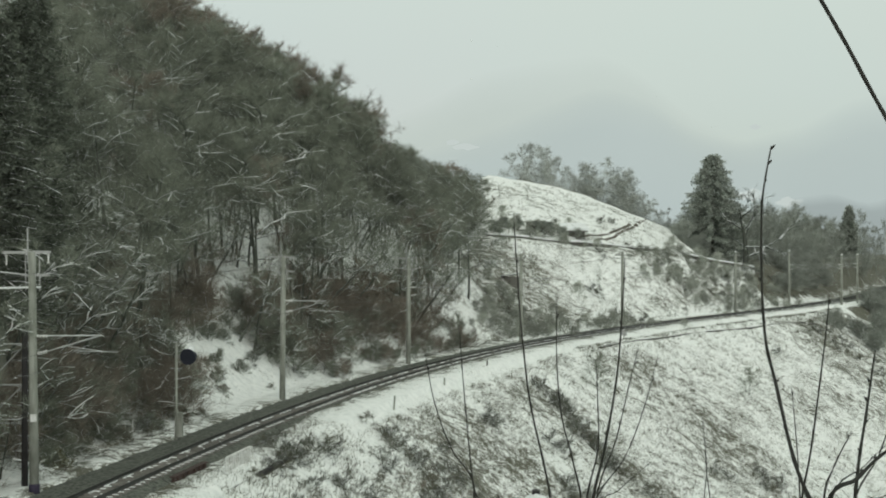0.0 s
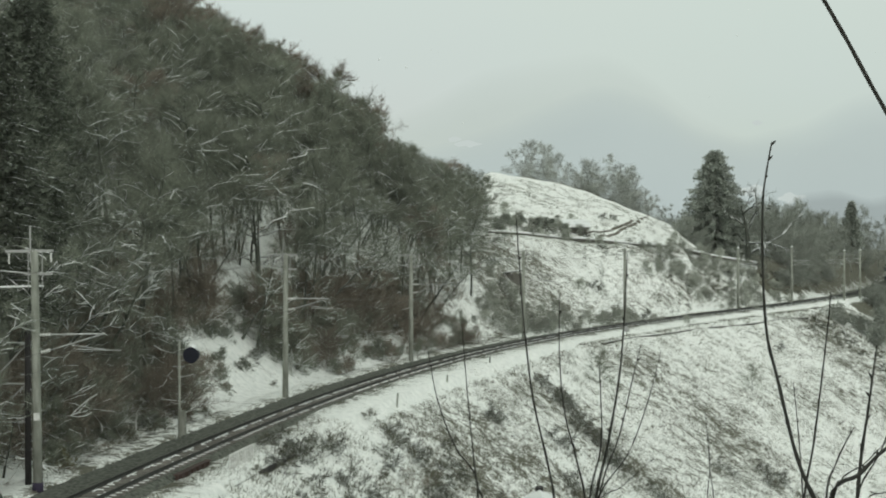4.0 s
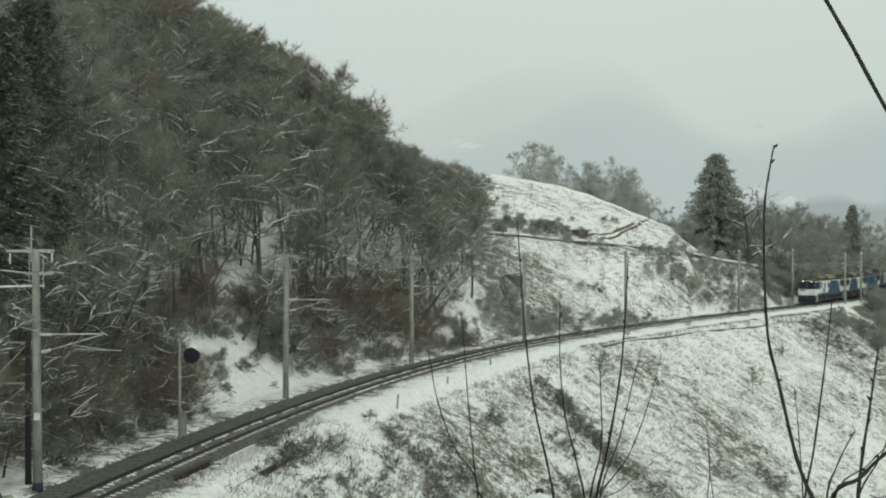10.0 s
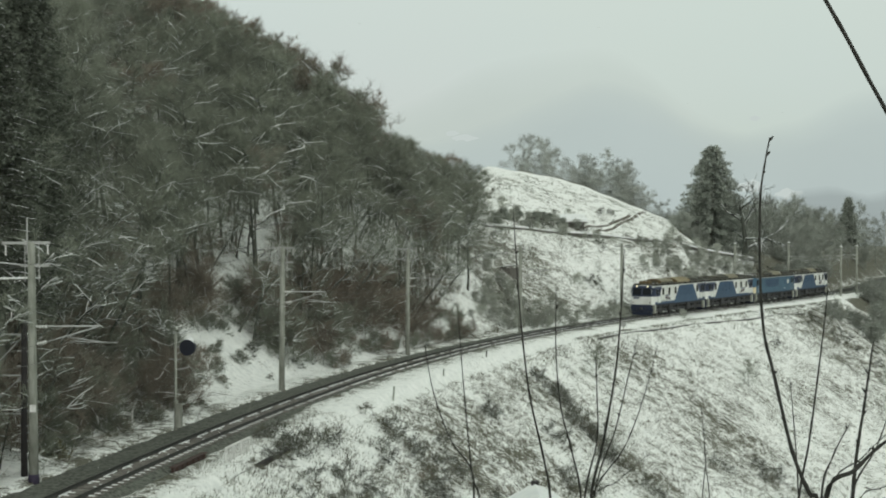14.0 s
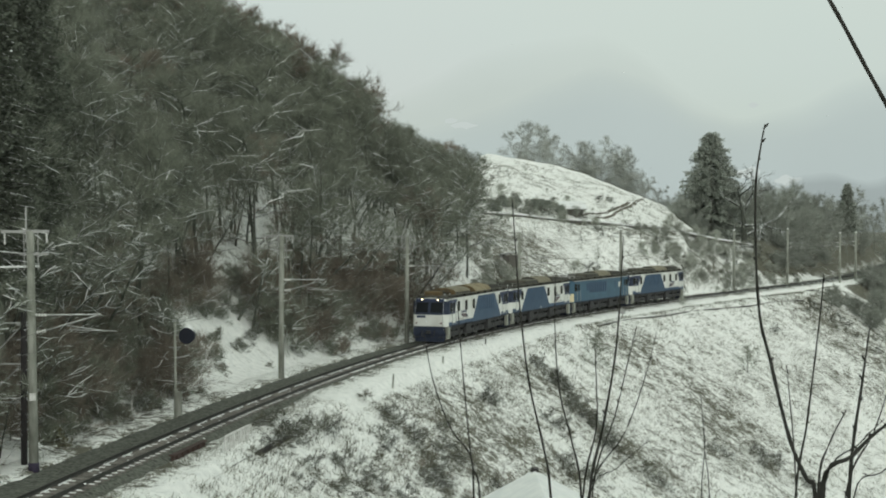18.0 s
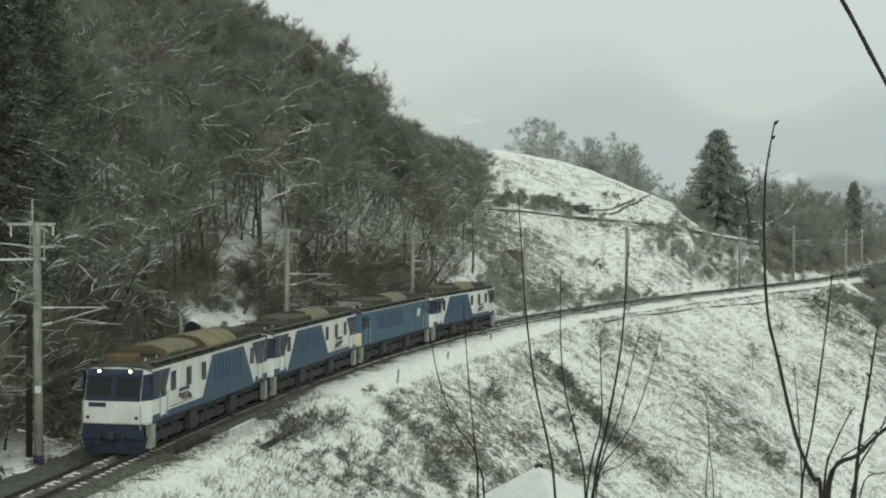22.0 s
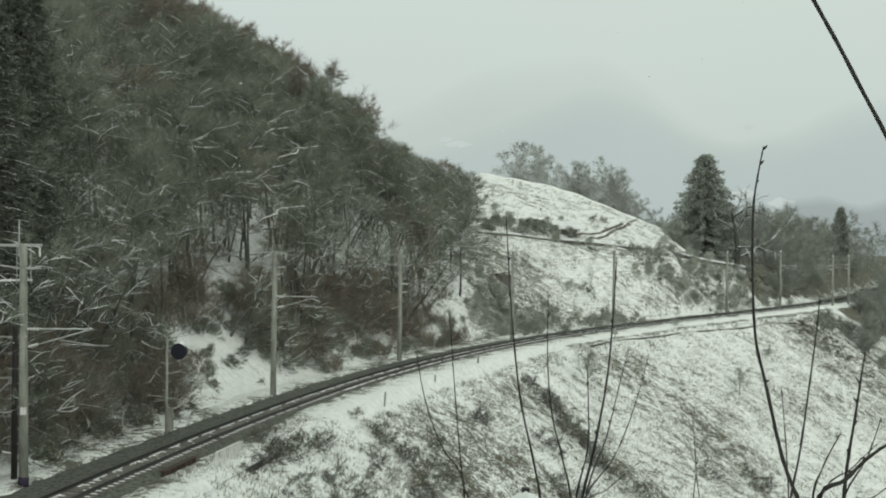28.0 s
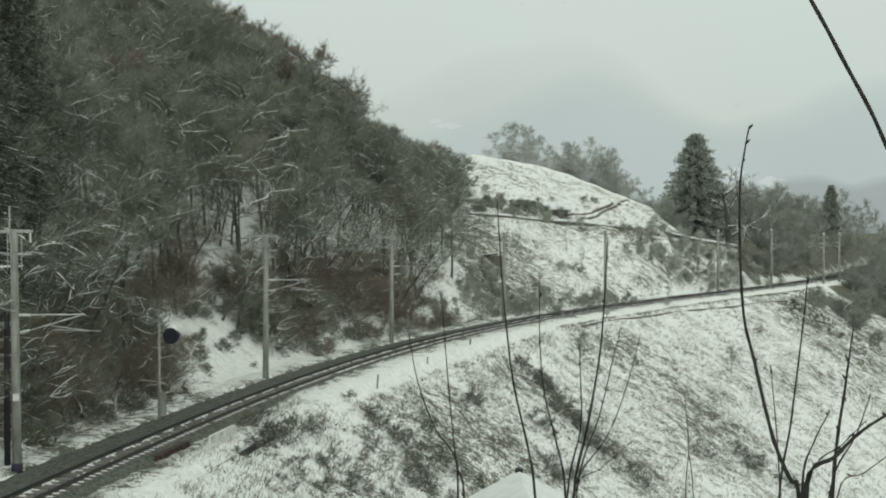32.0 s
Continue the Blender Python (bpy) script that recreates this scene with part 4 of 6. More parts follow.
    if kind != "tan":
        rb = part("resistor_box", Shape().box(-0.98, 0.98, 0.1, 3.7, 3.55, 4.06, 0.06), M_COVER, top, "long dusty resistor box with vent panels")
        part("roof_slab", Shape().box(-0.9, 0.9, 3.85, 6.0, 3.55, 3.82, 0.04), M_ROOF, top, "low flat roof slab")
        for sx in (-1, 1):
            for k in range(5):
                yy = 0.1 + 3.6 * (k + 0.5) / 5
                part("vent_panel", Shape().box(sx * 0.98 - 0.015, sx * 0.98 + 0.015, yy - 0.31, yy + 0.31, 3.66, 3.98), M_ROOF, rb)
    for y0, y1, w, zt in ((-6.5, -4.7, 0.85, 4.05), (-8.0, -6.75, 0.7, 3.98)):
        bx = part("roof_box", Shape().box(-w, w, y0, y1, 3.55, zt, 0.05), M_ROOF, top, "dark equipment box")
        part("box_lid", Shape().box(-w * 0.8, w * 0.8, y0 + 0.15, y1 - 0.15, zt, zt + 0.05, 0.02), M_COVER, bx)
    for sx in (-0.45, 0.45):
        part("roof_whistle", Shape().tube([(sx, -8.15, 3.6), (sx, -8.15, 3.86)], [0.07, 0.05], 8), M_INSUL, top)
    if kind == "tan":
        part("roof_box", Shape().box(-0.62, 0.62, 7.35, 8.2, 3.6, 4.05, 0.06), M_RUST, top, "rust brown cooler box over the cab")
    for y in ((6.9,) if kind != "tan" else (6.35,)):
        pan = part("pantograph", Shape().box(-0.75, 0.75, y - 0.7, y - 0.62, 3.82, 3.88).box(-0.75, 0.75, y + 0.62, y + 0.7, 3.82, 3.88).tube([(-0.6, y - 0.65, 3.88), (-0.3, y + 0.9, 4.02), (0.3, y + 0.9, 4.02), (0.6, y - 0.65, 3.88)], 0.03, 5)
                   .box(-0.85, 0.85, y - 0.15, y - 0.05, 4.02, 4.07), M_STEEL if kind == "blue" else M_ROOF, top, "folded pantograph")
        for sx in (-0.65, 0.65):
            for o in (-0.66, 0.66):
                part("insulator", insulator(Shape(), (sx, y + o, 3.6), (sx, y + o, 3.84), 0.07, 3), M_INSUL, pan)
    for sx in (-1.22, 1.22):
        walkway = part("roof_walk", Shape().box(sx - 0.15, sx + 0.15, -7.9, 7.9, 3.70, 3.735), M_COVER, top, "grey roof walkway")
        for k in range(9):
            part("walk_bracket", Shape().box(sx - 0.13, sx + 0.13, -7.6 + k * 1.9 - 0.03, -7.6 + k * 1.9 + 0.03, 3.50, 3.70), M_ROOF, walkway)
    # running gear
    part("underframe", Shape().box(-1.15, 1.15, -8.6, 8.6, 0.95, 1.32), M_UNDER, top)
    for y in (-5.9, 0.0, 5.9):
        bg = part("bogie", Shape().box(-1.16, -1.0, y - 2.1, y + 2.1, 0.42, 0.80, 0.04).box(1.0, 1.16, y - 2.1, y + 2.1, 0.42, 0.80, 0.04).box(-1.0, 1.0, y - 0.3, y + 0.3, 0.4, 0.8), M_UNDER, top, "grimy two-axle bogie")
        for o in (-1.35, 1.35):
            for sx in (-1, 1):
                whl = part("wheel", Shape().tube([(sx * 0.50, y + o, 0.56), (sx * 0.535, y + o, 0.56), (sx * 0.54, y + o, 0.56), (sx * 0.63, y + o, 0.56)], [0.59, 0.59, 0.56, 0.555], 20), M_RAIL, bg, smooth=False)
                part("axle_box", Shape().box(sx * 1.12 - 0.1, sx * 1.12 + 0.1, y + o - 0.2, y + o + 0.2, 0.38, 0.74, 0.05), M_UNDER, bg)
            for sx in (-1.1, 1.1):
                part("spring", Shape().tube([(sx, y + o * 0.55, 0.5), (sx, y + o * 0.55, 1.2)], 0.12, 8), M_UNDER, bg)
    for y in (-2.95, 2.95):
        for sx in (-1, 1):
            part("equipment_box", Shape().box(sx * 1.2 - 0.16, sx * 1.2 + 0.16, y - 0.5, y + 0.5, 0.4, 1.2, 0.03), M_UNDER, top)
    for o in top.children_recursive:      # full loading-gauge width
        o.data.transform(Matrix.Diagonal((1.07, 1.02, 1.02, 1)))
    return top


LOCOS = [build_loco("tan"), build_loco("grey"), build_loco("blue")]
LOCOS.append(copy_thing(LOCOS[1], pose(0, 0, 0)))


# ---------------------------------------------------------------- trees
def grow_tree(seed, height, spread_a=0.55, levels=3, limbs=13, twigs=9, twig_len=0.9, trunk_r=0.16, low=0.25, twig_w=0.020, lean=0.0, droop=0.0, snowy=0.0, fine=False, stray=0.8):
    """A bare broad-leaved tree: a mesh of trunk and limbs, and a mesh of fine twigs."""
    rnd = random.Random(seed)
    wood, tv, tf = Shape(), [], []
    wood.snow = Shape()

    def wander(p, d, length, n, bend, up):
        pts = [p]
        for _ in range(n):
            d = (d + Vector((rnd.gauss(0, bend), rnd.gauss(0, bend), rnd.gauss(0, bend) + up))).normalized()
            p = p + d * (length / n)
            pts.append(p)
        return pts, d

    def twig(p, d, ln):
        if fine:
            e = p + (d + Vector((rnd.gauss(0, 0.12), rnd.gauss(0, 0.12), 0.22))).normalized() * ln
            sd = d.cross(Vector((rnd.gauss(0, 1), rnd.gauss(0, 1), rnd.gauss(0, 1)))).normalized() * twig_w * rnd.uniform(0.6, 1.3)
            k = len(tv)
            tv.extend([tuple(p - sd), tuple(p + sd), tuple(e)])
            tf.append((k, k + 1, k + 2))
            return
        q = p + d * ln * 0.55 + Vector((rnd.gauss(0, 0.05), rnd.gauss(0, 0.05), rnd.gauss(0, 0.05)))
        e = q + (d + Vector((rnd.gauss(0, 0.3), rnd.gauss(0, 0.3), rnd.gauss(0, 0.2) + 0.15))) * ln * 0.45
        sd = d.cross(Vector((rnd.gauss(0, 1), rnd.gauss(0, 1), rnd.gauss(0, 1)))).normalized() * twig_w * rnd.uniform(0.6, 1.3)
        k = len(tv)
        tv.extend([tuple(p - sd), tuple(p + sd), tuple(q + sd * 0.7), tuple(q - sd * 0.7), tuple(e)])
        tf.extend([(k, k + 1, k + 2, k + 3), (k + 3, k + 2, k + 4)])

    def branch(p, d, length, r, level):
        n = 5 if level < 2 else 3
        pts, dd = wander(p, d, length, n, 0.24 if fine and level < 3 else 0.16, 0.025 - droop * level * 0.05)
        wood.tube(pts, [r * (1 - 0.75 * i / n) for i in range(n + 1)], 5 if level < 2 else 3, False)
        if snowy and level <= 2 and rnd.random() < snowy:
            lo = 1 if level == 1 else 0
            top_pts = [q + Vector((0, 0, r * 0.55)) for q in pts[lo:]]
            if abs(dd.z) < (0.6 if fine else 0.75):
                least = (0.034 if level == 1 else 0.021) if fine else 0.0145
                wood.snow.tube(top_pts, [max(r * (1 - 0.7 * i / len(top_pts)) * 0.5, least) for i in range(len(top_pts))], 3, False)
        if level >= levels - 1:
            for _ in range(twigs):
                t = rnd.uniform(0.15, 1.0)
                i = min(int(t * n), n - 1)
                q = pts[i].lerp(pts[i + 1], t * n - i)
                dv = (dd * 0.7 + Vector((rnd.gauss(0, stray), rnd.gauss(0, stray), rnd.gauss(0, stray * 0.75) + 0.1))).normalized()
                twig(q, dv, twig_len * rnd.uniform(0.5, 1.3))
        if level < levels:
            for _ in range((5 if fine else 4) if level == 1 else 4 if fine and height > 5 else 3):
                t = rnd.uniform(0.3, 1.0)
                i = min(int(t * n), n - 1)
                q = pts[i].lerp(pts[i + 1], t * n - i)
                dv = (dd + Vector((rnd.gauss(0, 0.7), rnd.gauss(0, 0.7), rnd.gauss(0, 0.45)))).normalized()
                branch(q, dv, length * rnd.uniform(0.4, 0.65), r * 0.5, level + 1)

    base = Vector((0, 0, -0.4))
    tp, _ = wander(base, Vector((lean, rnd.gauss(0, 0.05), 1)).normalized(), height * 0.92, 8, 0.07, 0.03)
    wood.tube(tp, [trunk_r * (1.25 if i == 0 else 1 - 0.85 * i / 8) for i in range(9)], 7, False)
    for k in range(limbs):
        t = low + (1 - low) * (k + rnd.random()) / limbs
        i = min(int(t * 8), 7)
        q = tp[i].lerp(tp[i + 1], t * 8 - i)
        a = k * 2.4 + rnd.uniform(-0.5, 0.5)
        dv = Vector((math.cos(a), math.sin(a), rnd.uniform(0.0, 0.6) + t * 0.6)).normalized()
        branch(q, dv, height * spread_a * (1.05 - 0.65 * t) * rnd.uniform(0.7, 1.1), trunk_r * 0.42 * (1.1 - 0.6 * t), 1)
    return wood, tv, tf


def tree_kind(name, label, wood, tv, tf, bark, twig_mat, group, category="tree"):
    top = thing(name, label, category, group)
    stems = part("trunk" if category == "tree" else "branch", quick_mesh("trunk", wood.v, wood.f, bark), None, top)
    if category != "tree":
        stems["kind"] = "stuff"
    part("crown", quick_mesh("crown", tv, tf, twig_mat), None, top)
    if wood.snow.f:
        part("snow", quick_mesh("snow", wood.snow.v, wood.snow.f, M_SNOW), None, top, "thin snow lying along the limbs")["kind"] = "stuff"
    return top


def grow_conifer(seed, height, width, whorls=26, low=0.06, spray=1.3):
    """A cedar: straight trunk and drooping tiers of needle sprays with gaps."""
    rnd = random.Random(seed)
    wood, v, f = Shape(), [], []
    wood.snow = Shape()
    wood.tube([(0, 0, -0.5), (0, 0, height * 0.5), (0, 0, height)], [height * 0.022, height * 0.014, 0.03], 8, False)
    for k in range(whorls):
        t = low + (1 - low) * k / whorls
        z = height * t
        reach = width * (1 - t) ** 0.66 * rnd.uniform(0.8, 1.12) + 0.25
        for j in range(9):
            a = j * 2 * math.pi / 9 + k * 0.7 + rnd.uniform(-0.3, 0.3)
            rr = reach * rnd.uniform(0.65, 1.1)
            d = Vector((math.cos(a), math.sin(a), 0))
            tip = Vector((0, 0, z)) + d * rr + Vector((0, 0, -0.14 * rr + rnd.uniform(-0.25, 0.3)))
            wood.tube([(0, 0, z), tuple(Vector((0, 0, z)).lerp(tip, 0.5) + Vector((0, 0, 0.1))), tuple(tip)], [0.05, 0.03, 0.012], 3, False)
            for m in range(int((16 + rr * 20) * (1 if spray > 1 else 2.4))):
                u = rnd.uniform(0.2, 1.04)
                c = Vector((0, 0, z)).lerp(tip, u) + Vector((rnd.gauss(0, 0.16), rnd.gauss(0, 0.16), rnd.gauss(0, 0.14)))
                s1 = Vector((rnd.gauss(0, 1), rnd.gauss(0, 1), rnd.gauss(0, 0.6))).normalized() * rnd.uniform(0.09, 0.22) * spray
                s2 = (d + Vector((rnd.gauss(0, 0.5), rnd.gauss(0, 0.5), rnd.gauss(0, 0.5)))).normalized() * rnd.uniform(0.2, 0.42) * spray
                q = len(v)
                v.extend([tuple(c - s1), tuple(c + s2 * 0.3 - s1 * 0.2), tuple(c + s1), tuple(c + s2)])
                f.extend([(q, q + 1, q + 3), (q + 1, q + 2, q + 3)])
    return wood, v, f


SKYLINE = ((-0.30, 0.235), (-0.157, 0.161), (-0.126, 0.143), (-0.091, 0.125), (-0.060, 0.100), (-0.038, 0.075), (-0.017, 0.067), (0.005, 0.058), (0.022, 0.052))


def build_woods():
    rnd = random.Random(11)
    kinds = []
    for k in range(8):
        w, v, f = grow_tree(100 + k, rnd.uniform(10.5, 12.5), 0.46 if k > 3 else 0.42, 3, 15, 20, 0.74, 0.13, 0.24 if k > 3 else 0.52, 0.0105, lean=rnd.uniform(-0.05, 0.2), snowy=0.72, fine=True, stray=0.8)
        red = k == 5
        kinds.append((tree_kind("bare_tree", "bare grey-brown tree with snow on its limbs" if not red else "bare tree with reddish brown dead leaves", w, v, f, M_TRUNK,
                                M_TWIG_RED if red else M_TWIG, "trees of the hillside wood"), max(p[2] for p in v)))
    spots, tries = [], 0
    used = [0] * len(kinds)
    us, es = [p for p, _ in SKYLINE], [e for _, e in SKYLINE]
    while len(spots) < 300 and tries < 26000:
        tries += 1
        ridge = tries > 15000 or len(spots) >= 160
        y = rnd.uniform(50, 225)
        x = rnd.uniform(-0.33 * y - 3, 0.024 * y) if not ridge else (rnd.uniform(-0.19, -0.11) if rnd.random() < 0.45 else rnd.uniform(-0.2, 0.0185)) * y
        off, s = to_line([x], [y])
        a = -off[0]
        if a < 8.5 or a > 62 or x > 0.0185 * y:
            continue
        if 51 < s[0] < 64 and a < 10:
            continue
        gap = 1.9 if ridge else 3.4 if a < 25 else 4.0
        if any((x - p) ** 2 + (y - q) ** 2 < gap * gap for p, q in spots):
            continue
        z = land_z(x, y)
        room = 10.1 + y * (float(np.interp(x / y, us, es)) - rnd.uniform(0.001, 0.008)) - z
        k = rnd.randrange(4) if a < 21 and rnd.random() < 0.92 and x < -0.01 * y else rnd.choices(range(4, 8), (3, 0.9, 3, 3))[0]
        sc = min(rnd.uniform(0.8, 1.18), room / kinds[k][1])
        if sc < 0.42 or (ridge and not 0.5 < room / kinds[k][1] < 1.25):
            continue
        if ridge:
            sc = room / kinds[k][1]
        spots.append((x, y))
        m = pose(x, y, z, rnd.uniform(-4, 4), rnd.uniform(-4, 4) + 3, rnd.uniform(0, 360)) @ Matrix.Diagonal((max(sc, 0.85), max(sc, 0.85), sc, 1))
        if not used[k]:
            used[k] = 1
            kinds[k][0].matrix_basis = m
        else:
            copy_thing(kinds[k][0], m)


build_woods()


def build_slender_trees():
    """Dark leaning trunks along the foot of the wood, snow showing between them."""
    rnd = random.Random(14)
    for k, (ht, r, lean) in enumerate(((8.0, 0.10, 0.22), (10.5, 0.15, 0.12), (9.5, 0.13, 0.30))):
        w, v, f = grow_tree(170 + k, ht, 0.32, 3, 8, 6, 0.8, r, 0.36, 0.009, lean=lean, snowy=0.7, fine=True, stray=0.55)
        kind = tree_kind("slender_tree", "dark leaning tree with snowy twigs at the foot of the wood", w, v, f, M_TRUNK, M_TWIG, "slender trees of the wood")
        n = 0
        while n < 44:
            s, o = rnd.uniform(12, 116), -rnd.uniform(7.0, 19)
            x, y, _ = rail_at(s, o)
            if x > (0.014 if s < 95 else 0.002) * y or (51 < s < 64 and o > -9):
                continue
            sc = rnd.uniform(0.75, 1.2)
            m = pose(x, y, land_z(x, y), rnd.uniform(-6, 6), rnd.uniform(-4, 10), rnd.uniform(-40, 40)) @ Matrix.Scale(sc, 4)
            if n == 0:
                kind.matrix_basis = m
            else:
                copy_thing(kind, m)
            n += 1


build_slender_trees()


def scatter(kind, places, rnd, s0=0.8, s1=1.2, tilt=5):
    first = True
    for x, y in places:
        sc = rnd.uniform(s0, s1)
        m = pose(x, y, land_z(x, y), rnd.uniform(-tilt, tilt), rnd.uniform(-tilt, tilt), rnd.uniform(0, 360)) @ Matrix.Scale(sc, 4)
        if first:
            kind.matrix_basis = m
            first = False
        else:
            copy_thing(kind, m)


def build_undergrowth():
    rnd = random.Random(5)
    # brown thickets at the foot of the wood
    for k, mat in ((0, M_TWIG_RED), (1, M_TWIG), (2, M_TWIG_RED)):
        w, v, f = grow_tree(40 + k, 3.6, 0.7, 2, 14, 36, 0.75, 0.03, 0.02, 0.0075, snowy=0.35, fine=True, stray=0.6)
        kind = tree_kind("shrub", "tangled reddish brown bare shrub at the foot of the wood" if mat is M_TWIG_RED else "tangled grey bare shrub dusted with snow", w, v, f, M_BARK, mat, "shrubs along the wood edge", "shrub")
        pl = []
        while len(pl) < 56:
            s = rnd.uniform(8, 104) if rnd.random() < 0.55 else rnd.uniform(16, 49)
            o = rnd.uniform(5.0, 10) if s < 49 else rnd.uniform(6.4, 11)
            x, y, _ = rail_at(s, -o)
            if x < 0.016 * y and not (49 < s < 66 and o < 9.5):
                pl.append((x, y))
        for i in range(14 if k != 1 else 30):      # brown brush down to the verge
            x, y, _ = rail_at(rnd.uniform(65, 108), -rnd.uniform(4.6, 11))
            if x < 0.016 * y:
                pl.append((x, y))
        for i in range(12 if k != 1 else 26):      # right-hand corner of the wood
            x, y, _ = rail_at(rnd.uniform(104, 136), -rnd.uniform(6.5, 26))
            if 0.0 < x < 0.0175 * y:
                pl.append((x, y))
        for i in range(14 if k == 1 else 9):      # brush up the slope over the clearing
            pl.append(rail_at(rnd.uniform(44, 72), -rnd.uniform(9.5, 16))[:2])
        scatter(kind, pl, rnd, 0.5, 1.2)
        for i in range(10):      # low growth between the wood and the ballast
            x, y, _ = rail_at(rnd.uniform(72, 116), -rnd.uniform(3.7, 5.8))
            copy_thing(kind, pose(x, y, land_z(x, y), 0, 0, rnd.uniform(0, 360)) @ Matrix.Scale(rnd.uniform(0.25, 0.5), 4))


build_undergrowth()


def build_low_brush():
    """Low grey-brown brush over the clearing and down to the ballast."""
    rnd = random.Random(52)
    for k, mat in ((0, M_TWIG), (1, M_TWIG_RED)):
        w, v, f = grow_tree(210 + k, 1.7, 0.75, 2, 12, 30, 0.55, 0.02, 0.02, 0.0075, snowy=0.3, fine=True, stray=0.6)
        kind = tree_kind("low_brush", "low grey-brown brush with snow caught in it" if k == 0 else "low reddish brown brush at the verge", w, v, f, M_BARK, mat, "low brush along the verge", "shrub")
        pl = [rail_at(rnd.uniform(48, 68), -rnd.uniform(6.5, 13))[:2] for _ in range(26 if k == 0 else 8)]
        pl += [rail_at(rnd.uniform(70, 116), -rnd.uniform(4.2, 9))[:2] for _ in range(44)]
        pl += [rail_at(rnd.uniform(20, 46), -rnd.uniform(4.4, 7))[:2] for _ in range(22)]
        scatter(kind, [p for p in pl if p[0] < 0.016 * p[1]], rnd, 0.45, 1.1, 8)


build_low_brush()


def build_hill_trees():
    rnd = random.Random(8)
    kinds = []
    for k in range(5):
        w, v, f = grow_tree(60 + k, 10.5, 0.34, 3, 13, 8, 0.95, 0.09, 0.22, 0.011, fine=True, stray=0.45)
        kinds.append(tree_kind("hazy_bare_tree", "bare tree on the far hill, paled to the haze", w, v, f, M_TWIG_PALE, M_TWIG_PALE, "trees behind the field hill"))
    groups = [[] for _ in kinds]
    for i in range(86):      # row behind the crest
        u = rnd.choice((rnd.uniform(0.050, 0.075), rnd.uniform(0.078, 0.14), rnd.uniform(0.085, 0.135), rnd.uniform(0.115, 0.170)))
        y = rnd.uniform(258, 290)
        groups[i % 5].append((u * y, y))
    for k, g in zip(kinds, groups):
        scatter(k, g, rnd, 0.55, 1.0)


build_hill_trees()


def build_far_woods():
    rnd = random.Random(28)
    kinds = []
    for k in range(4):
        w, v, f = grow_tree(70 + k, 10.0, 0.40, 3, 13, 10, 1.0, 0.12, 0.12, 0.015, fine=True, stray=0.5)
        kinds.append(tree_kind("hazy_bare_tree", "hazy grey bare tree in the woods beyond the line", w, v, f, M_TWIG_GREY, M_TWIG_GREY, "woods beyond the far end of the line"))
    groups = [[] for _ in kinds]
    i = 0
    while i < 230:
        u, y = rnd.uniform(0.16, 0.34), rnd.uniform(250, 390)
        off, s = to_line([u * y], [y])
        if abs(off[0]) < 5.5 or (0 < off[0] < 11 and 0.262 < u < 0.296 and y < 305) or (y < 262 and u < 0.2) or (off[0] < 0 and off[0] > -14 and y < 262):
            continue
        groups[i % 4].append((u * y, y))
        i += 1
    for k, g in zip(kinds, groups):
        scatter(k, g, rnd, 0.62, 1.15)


build_far_woods()


def build_thickets():
    """Low dense thickets on the valley slope, the bank and the field."""
    rnd = random.Random(17)
    kinds = []
    for k, (mat, lab) in enumerate(((M_BRUSH, "low dark tangle of bare brush on the snowy slope"), (M_GRASS, "low clump of withered brush in the snow"))):
        w, v, f = grow_tree(140 + k, 1.05, 1.0, 2, 8, 8, 0.32, 0.018, 0.0, 0.016)
        kinds.append(tree_kind("thicket", lab, w, v, f, M_BARK, mat, "thickets on the slopes", "shrub"))
    groups = [[], []]
    # clusters: middle, half lengths along and across, turn of the cluster, count
    for cx, cy, ra, rb, turn, n in THICKETS:
        for i in range(n):
            a, b = rnd.uniform(-ra, ra), rnd.gauss(0, rb * 0.7)
            c, s = math.cos(turn), math.sin(turn)
            groups[rnd.random() < 0.4].append((cx + a * c - b * s, cy + a * s + b * c))
    for i in range(36):      # snowy clearing below the wood
        groups[i % 2].append(rail_at(rnd.uniform(46, 74), -rnd.uniform(4.8, 12))[:2])
    for i in range(34):      # verge between the wood and the ballast
        groups[i % 2].append(rail_at(rnd.uniform(26, 48), -rnd.uniform(3.9, 6.0))[:2])
    for i in range(12):      # over the dark strip below the little bridge
        groups[i % 2].append(rail_at(rnd.uniform(30, 42), rnd.uniform(3.7, 5.2))[:2])
    for k, g in zip(kinds, groups):
        scatter(k, g, rnd, 0.45, 1.1, 12)


